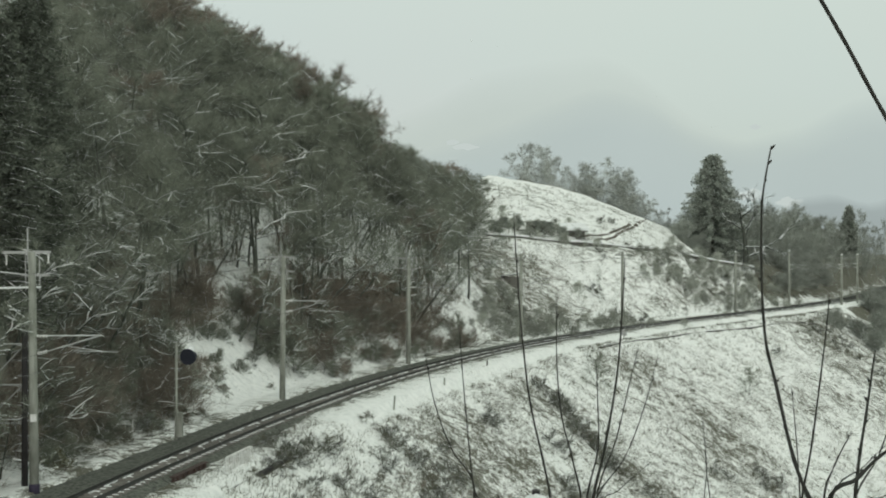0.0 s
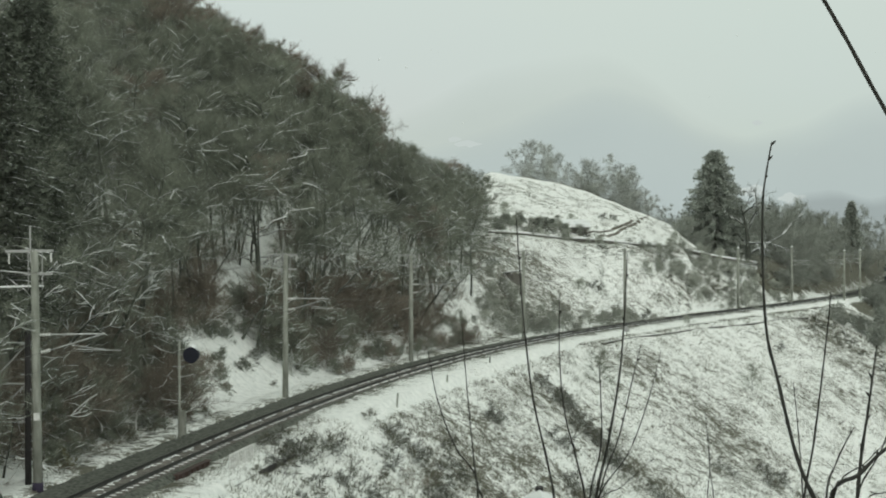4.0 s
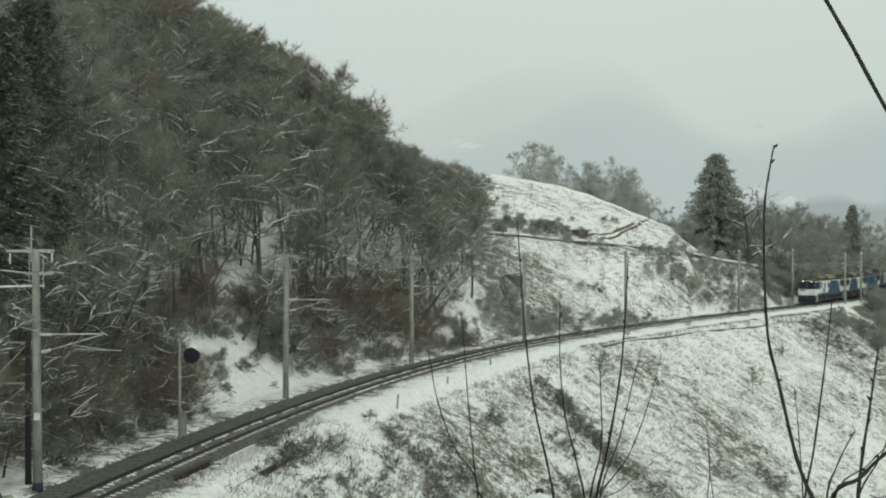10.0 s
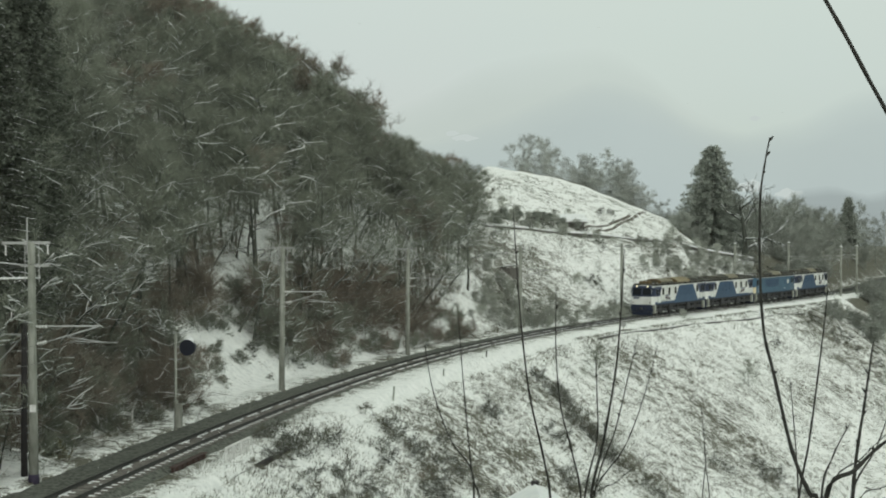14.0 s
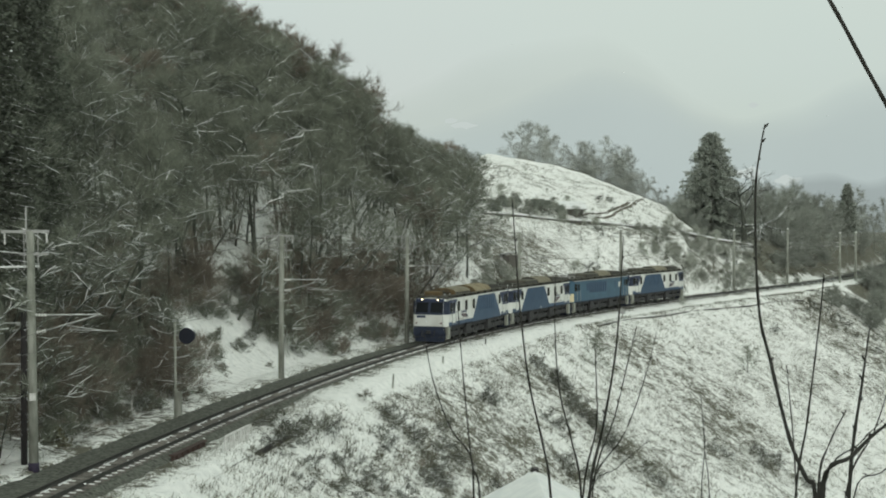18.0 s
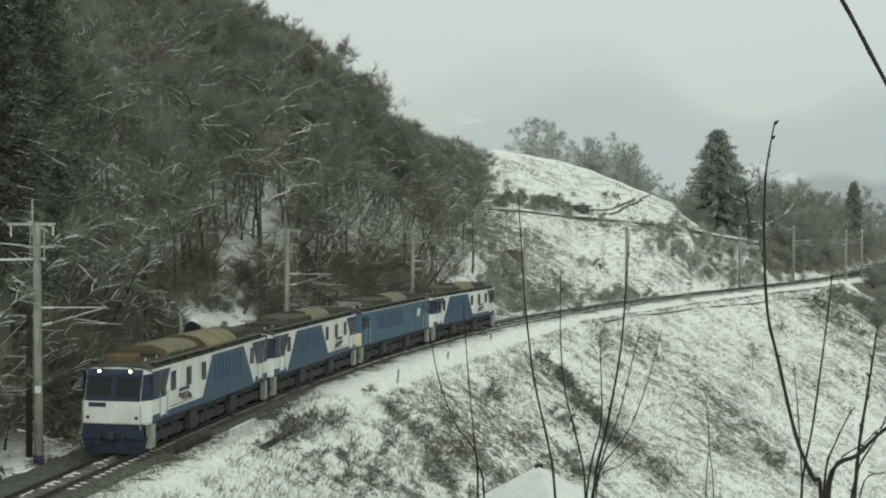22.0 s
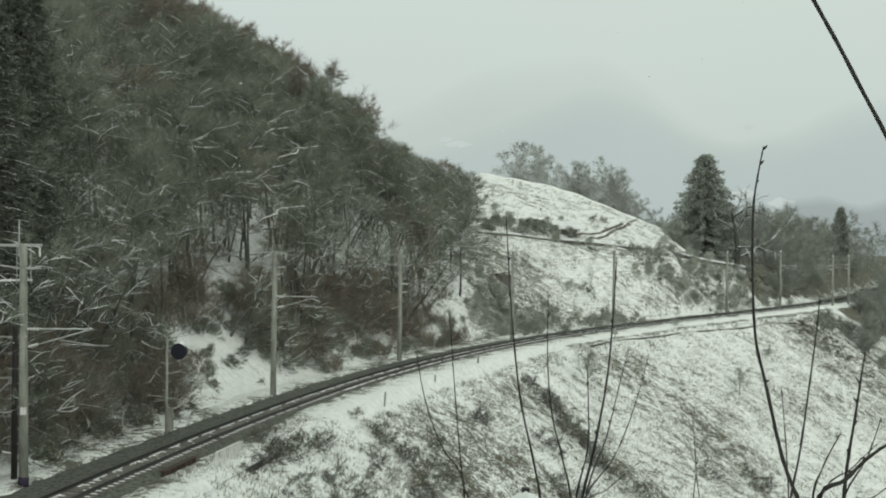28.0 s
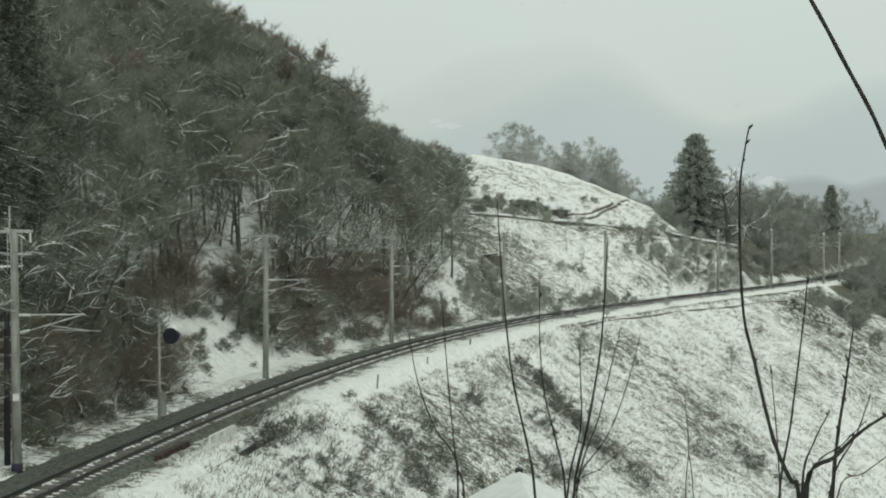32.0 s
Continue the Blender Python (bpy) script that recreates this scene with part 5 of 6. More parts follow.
THICKETS = (
    (11.0, 122.6, 4.6, 0.9, -1.25, 34),
    (8.6, 128.0, 0.8, 1.2, 0.00, 5),
    (-2.8, 89.0, 1.2, 1.2, 0.70, 10),
    (3.7, 107.6, 0.6, 1.0, -0.21, 5),
    (-4.2, 76.1, 1.5, 1.6, 0.88, 10),
    (0.6, 86.4, 6.8, 3.0, 1.20, 30),
    (-8.3, 75.9, 1.3, 0.6, -0.75, 5),
    (24.6, 134.0, 0.6, 0.6, -0.98, 2),
    (31.4, 140.0, 2.8, 1.6, 0.27, 14),
    (13.1, 116.0, 1.1, 1.5, -0.45, 9),
    (15.8, 114.9, 3.1, 2.0, 0.86, 8),
    (8.7, 112.9, 1.4, 1.5, -0.47, 6),
    (9.2, 103.9, 1.7, 2.0, 0.37, 9),
    (-5.5, 70.5, 2.1, 2.0, 0.98, 8),
    (42.2, 190.9, 1.4, 0.5, -1.53, 2),
    (8.5, 170.1, 2.7, 2.5, -0.14, 18),
    (20.2, 184.0, 8.7, 1.8, 0.84, 16),
    (36.8, 221.6, 14.0, 4.0, 0.89, 22),
    (54.1, 248.9, 12.3, 3.0, 0.94, 12),
    (36.6, 215.2, 14.0, 2.0, 0.90, 8),
    (14.5, 214.1, 6.2, 2.5, 0.72, 20),
    (21.6, 206.4, 1.7, 0.8, 0.72, 3),
    (18.4, 193.2, 2.2, 0.8, 0.76, 4),
    (24.9, 230.4, 3.7, 2.0, -1.33, 5),
    (6.3, 226.9, 9.5, 2.0, -1.42, 6),
    (56.4, 210.9, 5.2, 3.0, -1.20, 16),
    (51.3, 209.0, 7.5, 2.0, 1.13, 6),
)
build_thickets()


def build_brush():
    """Hazy brush that hides the far end of the line and fills the gully."""
    rnd = random.Random(31)
    w, v, f = grow_tree(151, 3.6, 0.8, 2, 18, 34, 0.7, 0.04, 0.03, 0.022)
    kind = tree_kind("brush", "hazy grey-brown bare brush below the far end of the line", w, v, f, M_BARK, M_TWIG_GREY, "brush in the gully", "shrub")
    pl = []
    while len(pl) < 135:
        s = rnd.uniform(196, 262)
        o = rnd.uniform(4.5, 42)
        if o < 8 and s < 222:
            continue
        x, y, _ = rail_at(s, o)
        if o < 6.2 and x / y > 0.262:
            continue
        if x / y > 0.235 + 0.02 * rnd.random():
            pl.append((x, y))
    for i in range(36):      # along the outer side of the far curve
        pl.append(rail_at(rnd.uniform(224, 266), rnd.uniform(6.0, 10.0))[:2])
    for i in range(170):      # beside the far curve, hill side
        s, o = rnd.uniform(206, 262), -rnd.uniform(5.5, 20)
        x, y, _ = rail_at(s, o)
        if (x / y > 0.221 or o < -17) and not (x / y > 0.266 and o > -7):
            pl.append((x, y))
    for i in range(60):
        u, y = rnd.uniform(0.150, 0.215), rnd.uniform(238, 262)
        off, s = to_line([u * y], [y])
        if off[0] < -18 and u > 0.168 - (y - 250) * 0.0012:
            pl.append((u * y, y))
    scatter(kind, pl, rnd, 0.6, 1.2)
    w, v, f = grow_tree(154, 1.9, 0.9, 2, 13, 16, 0.5, 0.025, 0.02, 0.016)
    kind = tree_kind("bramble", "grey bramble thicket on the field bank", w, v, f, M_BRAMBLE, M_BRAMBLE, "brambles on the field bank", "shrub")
    scatter(kind, [(cx + rnd.gauss(0, 3.0), cy + rnd.gauss(0, 2.6)) for cx, cy in BANK for _ in range(12)], rnd, 0.35, 0.95, 14)
    # thin saplings standing in the field
    w, v, f = grow_tree(152, 2.6, 0.35, 1, 9, 7, 0.5, 0.022, 0.2, 0.012)
    kind = tree_kind("young_tree", "thin bare young fruit tree in the snowy field", w, v, f, M_BARK, M_TWIG, "young trees in the field", "tree")
    rows = [rail_at(rnd.uniform(128, 186), -rnd.uniform(8, 25))[:2] for _ in range(34)]
    scatter(kind, list(ORCHARD) + [p for p in rows if p[0] > 0.03 * p[1]], rnd, 0.7, 1.3)
    # two or three bare shrubs on the valley slope
    w, v, f = grow_tree(153, 3.2, 0.6, 2, 12, 12, 0.6, 0.06, 0.12, 0.014)
    kind = tree_kind("bare_shrub", "lone bare shrub on the snowy embankment slope", w, v, f, M_BARK, M_TWIG, "shrubs on the embankment", "shrub")
    scatter(kind, LONE, rnd, 0.8, 1.1)
    # reddish brown brush low on the embankment
    w, v, f = grow_tree(160, 1.5, 0.8, 2, 10, 8, 0.6, 0.016, 0.02, 0.007, fine=True, stray=0.5)
    kind = tree_kind("brown_brush", "reddish brown brush standing low on the embankment", w, v, f, M_BARK, M_TWIG_RED, "brown brush on the embankment", "shrub")
    scatter(kind, [(cx + rnd.gauss(0, 1.1), cy + rnd.gauss(0, 1.4)) for cx, cy in ((-0.4, 84.4), (-1.0, 83.6), (0.4, 86.0), (2.3, 92.6), (10.8, 120.5)) for _ in range(6)], rnd, 0.45, 0.9, 12)


BANK = ((29.9, 210.8), (34.2, 215.5), (39.8, 226.8), (44.6, 231.8), (51.7, 245.0), (58.9, 256.5), (6.6, 166.0), (8.9, 168.0), (15.6, 176.5), (22.4, 184.0), (13.8, 211.8), (37.9, 218.0), (42.4, 227.0), (45.1, 230.0), (48.3, 237.0), (36.9, 219.5), (51.0, 239.5), (11.0, 210.8), (16.2, 216.5), (7.7, 170.8), (9.7, 161.8), (8.4, 178.2), (31.5, 210.8), (42.9, 232.2),)
ORCHARD = ((15.4, 196.2), (18.5, 199.2), (18.0, 196.0), (12.8, 180.2), (11.9, 175.8), (20.1, 193.0), (16.7, 181.8), (21.6, 190.0), (25.7, 193.5), (27.9, 199.2), (29.3, 195.5), (13.8, 230.5), (10.1, 226.5), (12.9, 231.2), (8.5, 227.0), (21.7, 219.0), (17.7, 174.5), (30.3, 197.8), (31.5, 198.0), (29.5, 204.8),)
LONE = ((33.3, 165.0), (14.1, 139.2),)
build_brush()


def build_grass():
    """Withered grass standing out of the snow on the slopes: thousands of short blades."""
    rnd = np.random.RandomState(6)
    for name, lab, n, area in (("grass", "withered grass tufts on the snowy embankment slope", 74000, 0), ("grass", "withered grass tufts on the snowy field", 42000, 1)):
        if area == 0:
            s, o = rnd.uniform(5, 215, n), 4.6 + 34 * rnd.rand(n) ** 1.3
            o = np.where(s < 48, 2.0 + (o - 4.6) * 0.7, o)
        else:
            s, o = rnd.uniform(100, 215, n), -(4.0 + 40 * rnd.rand(n))
        h = np.interp(s, LS, LH)
        x, y = np.interp(s, LS, LX) + np.cos(h) * o, np.interp(s, LS, LY) - np.sin(h) * o
        clump = np.sin(x * 0.9 + 2 * np.sin(y * 0.41)) * np.sin(y * 0.8 + 2 * np.sin(x * 0.37)) + 0.6 * rnd.randn(n)
        keep = (clump > (0.0 if area == 0 else 0.2)) & ((x > 0.02 * y) | (area == 0))
        x, y = x[keep], y[keep]
        z, _ = land(x, y)
        m = 5
        x, y, z = (np.repeat(q, m) for q in (x, y, z))
        n = len(x)
        turn, ht, wd = rnd.uniform(0, 6.28, n), rnd.uniform(0.06, 0.30, n), rnd.uniform(0.010, 0.024, n)
        x, y = x + rnd.normal(0, 0.17, n), y + rnd.normal(0, 0.17, n)
        dx, dy = np.cos(turn) * wd, np.sin(turn) * wd
        foot = np.stack([x, y, z - 0.06], 1)
        side = np.stack([dx, dy, 0 * dx], 1)
        tip = foot + np.stack([rnd.normal(0.07, 0.12, n), rnd.normal(-0.07, 0.12, n), ht + 0.06], 1)
        v = np.stack([foot - side, foot + side, tip], 1).reshape(-1, 3).tolist()
        f = np.arange(3 * n).reshape(-1, 3).tolist()
        tagged(new(name, quick_mesh(name, v, f, M_GRASS)), lab, "grass", kind="stuff")


build_grass()


# ---------------------------------------------------------------- field: lane, ruts, huts
def ribbon(pts, left, right, up, depth):
    """A strip on the ground along points, raised by up, with sides going down by depth."""
    ln = smooth_line([Vector((*p, 0)) for p in pts], 8)
    v, f = [], []
    for i, p in enumerate(ln):
        d = (ln[min(i + 1, len(ln) - 1)] - ln[max(i - 1, 0)]).normalized()
        n = Vector((d.y, -d.x, 0))
        z = sum(land_z(c.x, c.y) for c in ln[max(i - 6, 0):i + 7]) / len(ln[max(i - 6, 0):i + 7]) + up if depth > 0.2 else land_z(p.x, p.y) + up
        a, b = p + n * right, p - n * left
        za, zb = (z, z) if depth > 0.2 else (land_z(a.x, a.y) + up, land_z(b.x, b.y) + up)
        v += [(a.x, a.y, za), (b.x, b.y, zb), (b.x, b.y, zb - depth), (a.x, a.y, za - depth)]
    for i in range(len(ln) - 1):
        k = 4 * i
        f += [(k + j, k + (j + 1) % 4, k + 4 + (j + 1) % 4, k + 4 + j) for j in range(4)]
    f += [(0, 1, 2, 3), (len(v) - 1, len(v) - 2, len(v) - 3, len(v) - 4)]
    return Shape().add(v, f)


def smooth_line(pts, n=5):
    pts = [Vector(p) for p in pts]
    out = []
    for i in range(len(pts) - 1):
        p0, p1, p2, p3 = pts[max(i - 1, 0)], pts[i], pts[i + 1], pts[min(i + 2, len(pts) - 1)]
        for k in range(n):
            t = k / n
            out.append(0.5 * ((2 * p1) + (p2 - p0) * t + (2 * p0 - 5 * p1 + 4 * p2 - p3) * t * t + (3 * p1 - p0 - 3 * p2 + p3) * t ** 3))
    return out + [pts[-1]]


LANE = ((5.4, 206.8), (10.5, 208.8), (14.7, 212.0), (19.0, 216.2), (23.3, 219.0), (27.8, 222.5), (34.4, 227.5), (40.0, 232.5), (45.5, 238.5), (49.0, 244.5),)
RUTS = (((22.1, 219.2), (25.8, 226.2), (29.6, 236.5), (33.0, 248.2),), ((19.1, 217.2), (23.4, 223.8), (26.6, 229.8), (29.2, 237.2),))


def build_field():
    lane = thing("lane", "narrow snow-covered lane along the field hill", "lane", kind="structure", shape=ribbon(LANE, 1.6, 1.2, 0.16, 1.6), mat=M_SNOW)
    part("stone_edge", ribbon(LANE, -1.2, 1.35, -0.08, 0.5), M_DARKSTONE, lane, "dark stone edge below the lane")
    for r in RUTS:
        thing("wheel_rut", "dark earthy wheel rut up the snowy hill", "track", "wheel ruts", kind="structure", shape=ribbon(r, 0.22, 0.22, 0.03, 0.1), mat=M_EARTH)
    # low edge wall on the slope beside the track, its shadow line painted dark
    pts = [rail_at(s, 5.3 + 0.02 * (s - 120))[:2] for s in range(118, 192, 8)]
    thing("retaining_edge", "low retaining edge on the embankment shoulder, its shadow line painted dark", "wall", kind="structure", shape=ribbon(pts, 0.15, 0.15, 0.02, 0.75), mat=M_DARKSTONE)
    # lean-to hut with snowy roof beside the lane
    hx, hy = HUT
    z = land_z(hx, hy)
    hut = thing("hut", "low wooden hut with a flat snow-covered roof beside the lane", "hut")
    hut.matrix_world = pose(hx, hy, z - 0.15, 0, 0, 8)
    part("cabin", Shape().box(-1.5, 1.5, -1.1, 1.0, -0.4, 0.62), M_WOOD, hut)
    part("roof", Shape().prism([(-1.5, 0.62), (1.4, 1.42), (1.4, 1.34), (-1.5, 0.54)], 0, -1.9, 1.9), M_TARRED, hut)
    part("snow_cover", Shape().prism([(-1.6, 0.63), (1.38, 1.43), (1.3, 1.8), (-1.2, 1.22), (-1.55, 1.05)], 0, -1.95, 1.95), M_SNOW, hut, "thick snow on the roof")
    # tumbledown dark shed above the track
    hx, hy = SHACK
    z = land_z(hx, hy)
    sk = thing("shack", "dark tumbledown wooden shack in the bank with snow on its roof", "shack")
    sk.matrix_world = pose(hx, hy, z - 0.2, 0, 0, -12) @ Matrix.Scale(0.8, 4)
    part("cabin", Shape().box(-1.0, 1.0, -0.8, 0.9, -0.6, 1.15), M_WOOD, sk)
    part("roof", Shape().prism([(-1.5, 1.28), (1.5, 1.72), (1.5, 1.62), (-1.5, 1.18)], 1, -1.2, 1.2), M_TARRED, sk)
    part("snow_cover", Shape().prism([(-1.45, 1.30), (0.7, 1.61), (0.6, 1.74), (-1.4, 1.44)], 1, -1.1, 0.9), M_SNOW, sk)


HUT, SHACK = (18.7, 218.8), (8.2, 181.0)
build_field()


# ---------------------------------------------------------------- little bridge with its railing
def build_bridge():
    br = thing("underbridge", "small rusty plate girder bridge with a white railing beside the track", "bridge")
    def on(s, o, z):
        x, y, _ = rail_at(s, o)
        return (x, y, z)
    def plate(s0, s1, o0, o1, z0, z1, n=6):
        sh, v, f = Shape(), [], []
        for i in range(n + 1):
            s = s0 + (s1 - s0) * i / n
            v += [on(s, o0, z0), on(s, o1, z0), on(s, o1, z1), on(s, o0, z1)]
        for i in range(n):
            k = 4 * i
            f += [(k + j, k + (j + 1) % 4, k + 4 + (j + 1) % 4, k + 4 + j) for j in range(4)]
        f += [(3, 2, 1, 0), (4 * n, 4 * n + 1, 4 * n + 2, 4 * n + 3)]
        return sh.add(v, f)
    part("girder", plate(25.8, 30.2, 1.55, 1.68, -1.0, -0.16), M_BRICK, br, "rusty red girder")
    part("flange", plate(25.7, 30.3, 1.48, 1.76, -0.17, -0.12), M_BRICK, br)
    for i in range(6):
        part("stiffener", plate(26.1 + i * 0.76, 26.17 + i * 0.76, 1.68, 1.78, -0.95, -0.17, 1), M_BRICK, br)
    part("abutment", plate(27.0, 30.0, 3.55, 4.0, -2.6, -0.7), M_DARKSTONE, br, "dark stone abutment")
    # flat dark ribbon on the ground, added to stand for a dark channel
    part("channel_strip", ribbon([rail_at(30.5 + 1.3 * i, 4.0)[:2] for i in range(7)], 0.2, 0.2, 0.06, 0.3), M_TARRED, br, "dark strip drawn for the channel by the bridge")
    part("snow_ledge", plate(27.2, 36.0, 2.5, 3.7, -0.7, -0.5), M_SNOW, br, "snow on the walkway")
    rail = thing("railing", "white tubular railing beside the little bridge", "railing")
    a, b = 28.9, 32.6
    for z in (-0.62, 0.28):
        part("top_rail" if z > 0 else "bottom_rail", Shape().tube([on(a, 3.05, z), on((a + b) / 2, 3.05, z), on(b, 3.05, z)], 0.05, 6), M_FENCE, rail)
    for i in range(12):
        s = a + (b - a) * i / 11
        post = i % 4 in (0, 3)
        part("post" if post else "baluster", Shape().tube([on(s, 3.05, -0.9 if post else -0.62), on(s, 3.05, 0.30 if post else 0.28)], 0.05 if post else 0.03, 6), M_FENCE, rail)
    part("end_hoop", Shape().tube([on(b, 3.05, 0.28), on(b + 0.35, 3.05, 0.24), on(b + 0.55, 3.05, 0.0), on(b + 0.6, 3.05, -0.7)], 0.035, 6), M_FENCE, rail)


build_bridge()


def build_trackside():
    # cable conduit along the shoulder
    for s0, s1 in ((43.0, 49.2), (55.0, 58.5), (60.0, 74.0)):
        pts = [rail_at(s0 + (s1 - s0) * i / 6, 3.5)[:2] for i in range(7)]
        thing("cable_trough", "thin dark cable conduit half buried in trackside snow", "conduit", "cable conduits", shape=ribbon(pts, 0.05, 0.05, 0.05, 0.15), mat=M_DARKSTONE)
    for i, (s, o, ht) in enumerate(((59.0, 4.2, 0.9), (74.0, 3.9, 0.55), (88.5, 3.4, 0.6), (128.0, 4.6, 0.9))):
        x, y, h = rail_at(s, o)
        mk = thing("marker_post", "short trackside marker post standing in the snow", "post", "marker posts")
        mk.matrix_world = pose(x, y, land_z(x, y), 0, 4, -math.degrees(h))
        part("stake", Shape().box(-0.05, 0.05, -0.05, 0.05, -0.2, ht, 0.01), M_DARKSTONE if i == 2 else M_CONCRETE, mk)
        if i == 3:
            part("plate", Shape().box(-0.3, 0.3, -0.08, -0.05, ht - 0.45, ht + 0.05), M_STEEL, mk)
    # white gate by the signal
    x, y, h = rail_at(36.0, -4.6)
    gt = thing("gate", "small white metal gate by the signal post", "gate")
    gt.matrix_world = pose(x, y, land_z(x, y), 0, 0, -20)
    for z in (0.25, 0.6, 0.95):
        part("bar", Shape().tube([(-0.6, 0, z), (0.6, 0, z)], 0.022, 6), M_FENCE, gt)
    for o in (-0.6, 0.6):
        part("post", Shape().tube([(o, 0, -0.2), (o, 0, 1.15)], 0.03, 6), M_FENCE, gt)


build_trackside()


def build_verge_bushes():
    """Bushes on the verge by the first mast: a dark evergreen one and an olive one."""
    rnd = random.Random(77)
    for nm, lab, mat, spots in (("evergreen_bush", "dark evergreen bush with snow on its leaves at the verge", M_NEEDLE, ((17.2, -4.3), (15.5, -5.0), (18.6, -5.4), (14.0, -4.2))),
                                ("olive_bush", "yellowish olive withered bush at the verge", M_OLIVE, ((27.5, -4.6), (28.6, -5.2)))):
        w, v, f = grow_conifer(int(len(lab)), 1.5, 0.95, 9, 0.05)
        kind = tree_kind(nm, lab, w, v, f, M_TRUNK, mat, "bushes on the verge", "bush")
        scatter(kind, [rail_at(s, o)[:2] for s, o in spots], rnd, *((0.8, 1.2) if mat is M_NEEDLE else (0.4, 0.6)))
    # dark evergreen hedge above the field lane
    w, v, f = grow_conifer(91, 2.3, 1.7, 6, 0.04, 1.2)
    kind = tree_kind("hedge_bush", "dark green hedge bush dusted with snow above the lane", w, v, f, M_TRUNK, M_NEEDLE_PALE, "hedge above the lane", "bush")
    scatter(kind, [(7.6 + 9.4 * i / 8 + rnd.uniform(-0.7, 0.7), 208.6 + 9.0 * i / 8 + rnd.uniform(-0.8, 1.8)) for i in range(9)], rnd, 0.4, 0.95)
    # snow-laden boughs reaching out over the verge
    w, v, f = grow_tree(190, 4.2, 0.7, 3, 8, 5, 0.6, 0.06, 0.3, 0.014, lean=0.5, snowy=0.7, fine=True, stray=0.6)
    kind = tree_kind("leaning_shrub", "leaning shrub with snow-laden boughs over the verge", w, v, f, M_TRUNK, M_TWIG, "leaning shrubs", "shrub")
    scatter(kind, [rail_at(s, o)[:2] for s, o in ((23.5, -5.2), (27.0, -5.8), (33.0, -6.2), (46.5, -6.5), (67.0, -6.5), (76.0, -7.0))], rnd, 0.8, 1.2)


build_verge_bushes()


def build_conifers():
    rnd = random.Random(3)
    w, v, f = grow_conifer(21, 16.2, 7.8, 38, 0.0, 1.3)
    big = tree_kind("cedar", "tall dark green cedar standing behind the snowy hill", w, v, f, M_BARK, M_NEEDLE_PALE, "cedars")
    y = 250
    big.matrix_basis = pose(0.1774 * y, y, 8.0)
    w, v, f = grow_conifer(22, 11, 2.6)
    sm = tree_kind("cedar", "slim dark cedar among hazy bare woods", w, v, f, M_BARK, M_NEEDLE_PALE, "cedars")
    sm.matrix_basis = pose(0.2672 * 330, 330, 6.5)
    # tall dark cedars at the near edge of the wood
    w, v, f = grow_conifer(23, 19, 3.2, 44, 0.3, 0.62)
    near = tree_kind("cedar", "tall dark cedar at the edge of the wood", w, v, f, M_BARK, M_NEEDLE, "cedars")
    spots = ((-20.6, 74), (-22.6, 84), (-19.6, 67))
    for i, (x, y) in enumerate(spots):
        m = pose(x, y, land_z(x, y), 0, 0, 90 * i)
        if i == 0:
            near.matrix_basis = m
        else:
            copy_thing(near, m)


build_conifers()


OLD_TREE = (48.9, 244.8)


def build_gnarled_tree():
    w, v, f = grow_tree(77, 8.2, 0.85, 3, 9, 7, 0.9, 0.42, 0.16, 0.014, droop=1.2, snowy=0.16, fine=True, stray=0.6)
    t = tree_kind("old_tree", "gnarled old bare tree beside the snowy lane", w, v, f, M_TRUNK, M_TWIG_GREY, "lone trees")
    x, y = OLD_TREE
    t.matrix_basis = pose(x, y, land_z(x, y)) @ Matrix.Scale(1.3, 4)


build_gnarled_tree()


# ---------------------------------------------------------------- shed below the camera
def build_shed():
    px, py, pz = 2.945, 48.0, 2.13
    g = land_z(px, py - 3)
    top = thing("shed", "small wooden shed with a thick snow-covered gable roof", "shed")
    part("cabin", Shape().prism([(px - 2.3, g - 0.5), (px + 2.3, g - 0.5), (px + 2.3, pz - 1.45), (px, pz - 0.25), (px - 2.3, pz - 1.45)], 1, py - 6.3, py - 0.4), M_WOOD, top)
    for sx in (-1, 1):
        part("roof_slope", Shape().prism([(px, pz - 0.16), (px + sx * 2.9, pz - 0.16 - 1.54), (px + sx * 2.9, pz - 0.26 - 1.54), (px, pz - 0.26)], 1, py - 6.7, py), M_TARRED, top, "dark roof boards")
        part("snow_cover", Shape().prism([(px, pz), (px + sx * 2.85, pz - 1.52), (px + sx * 2.85, pz - 0.15 - 1.52), (px, pz - 0.15)], 1, py - 6.6, py - 0.08), M_SNOW, top, "thick smooth snow")
    part("ridge_cap", Shape().box(px - 0.12, px + 0.12, py - 0.3, py + 0.05, pz - 0.06, pz + 0.06), M_TARRED, top)


build_shed()

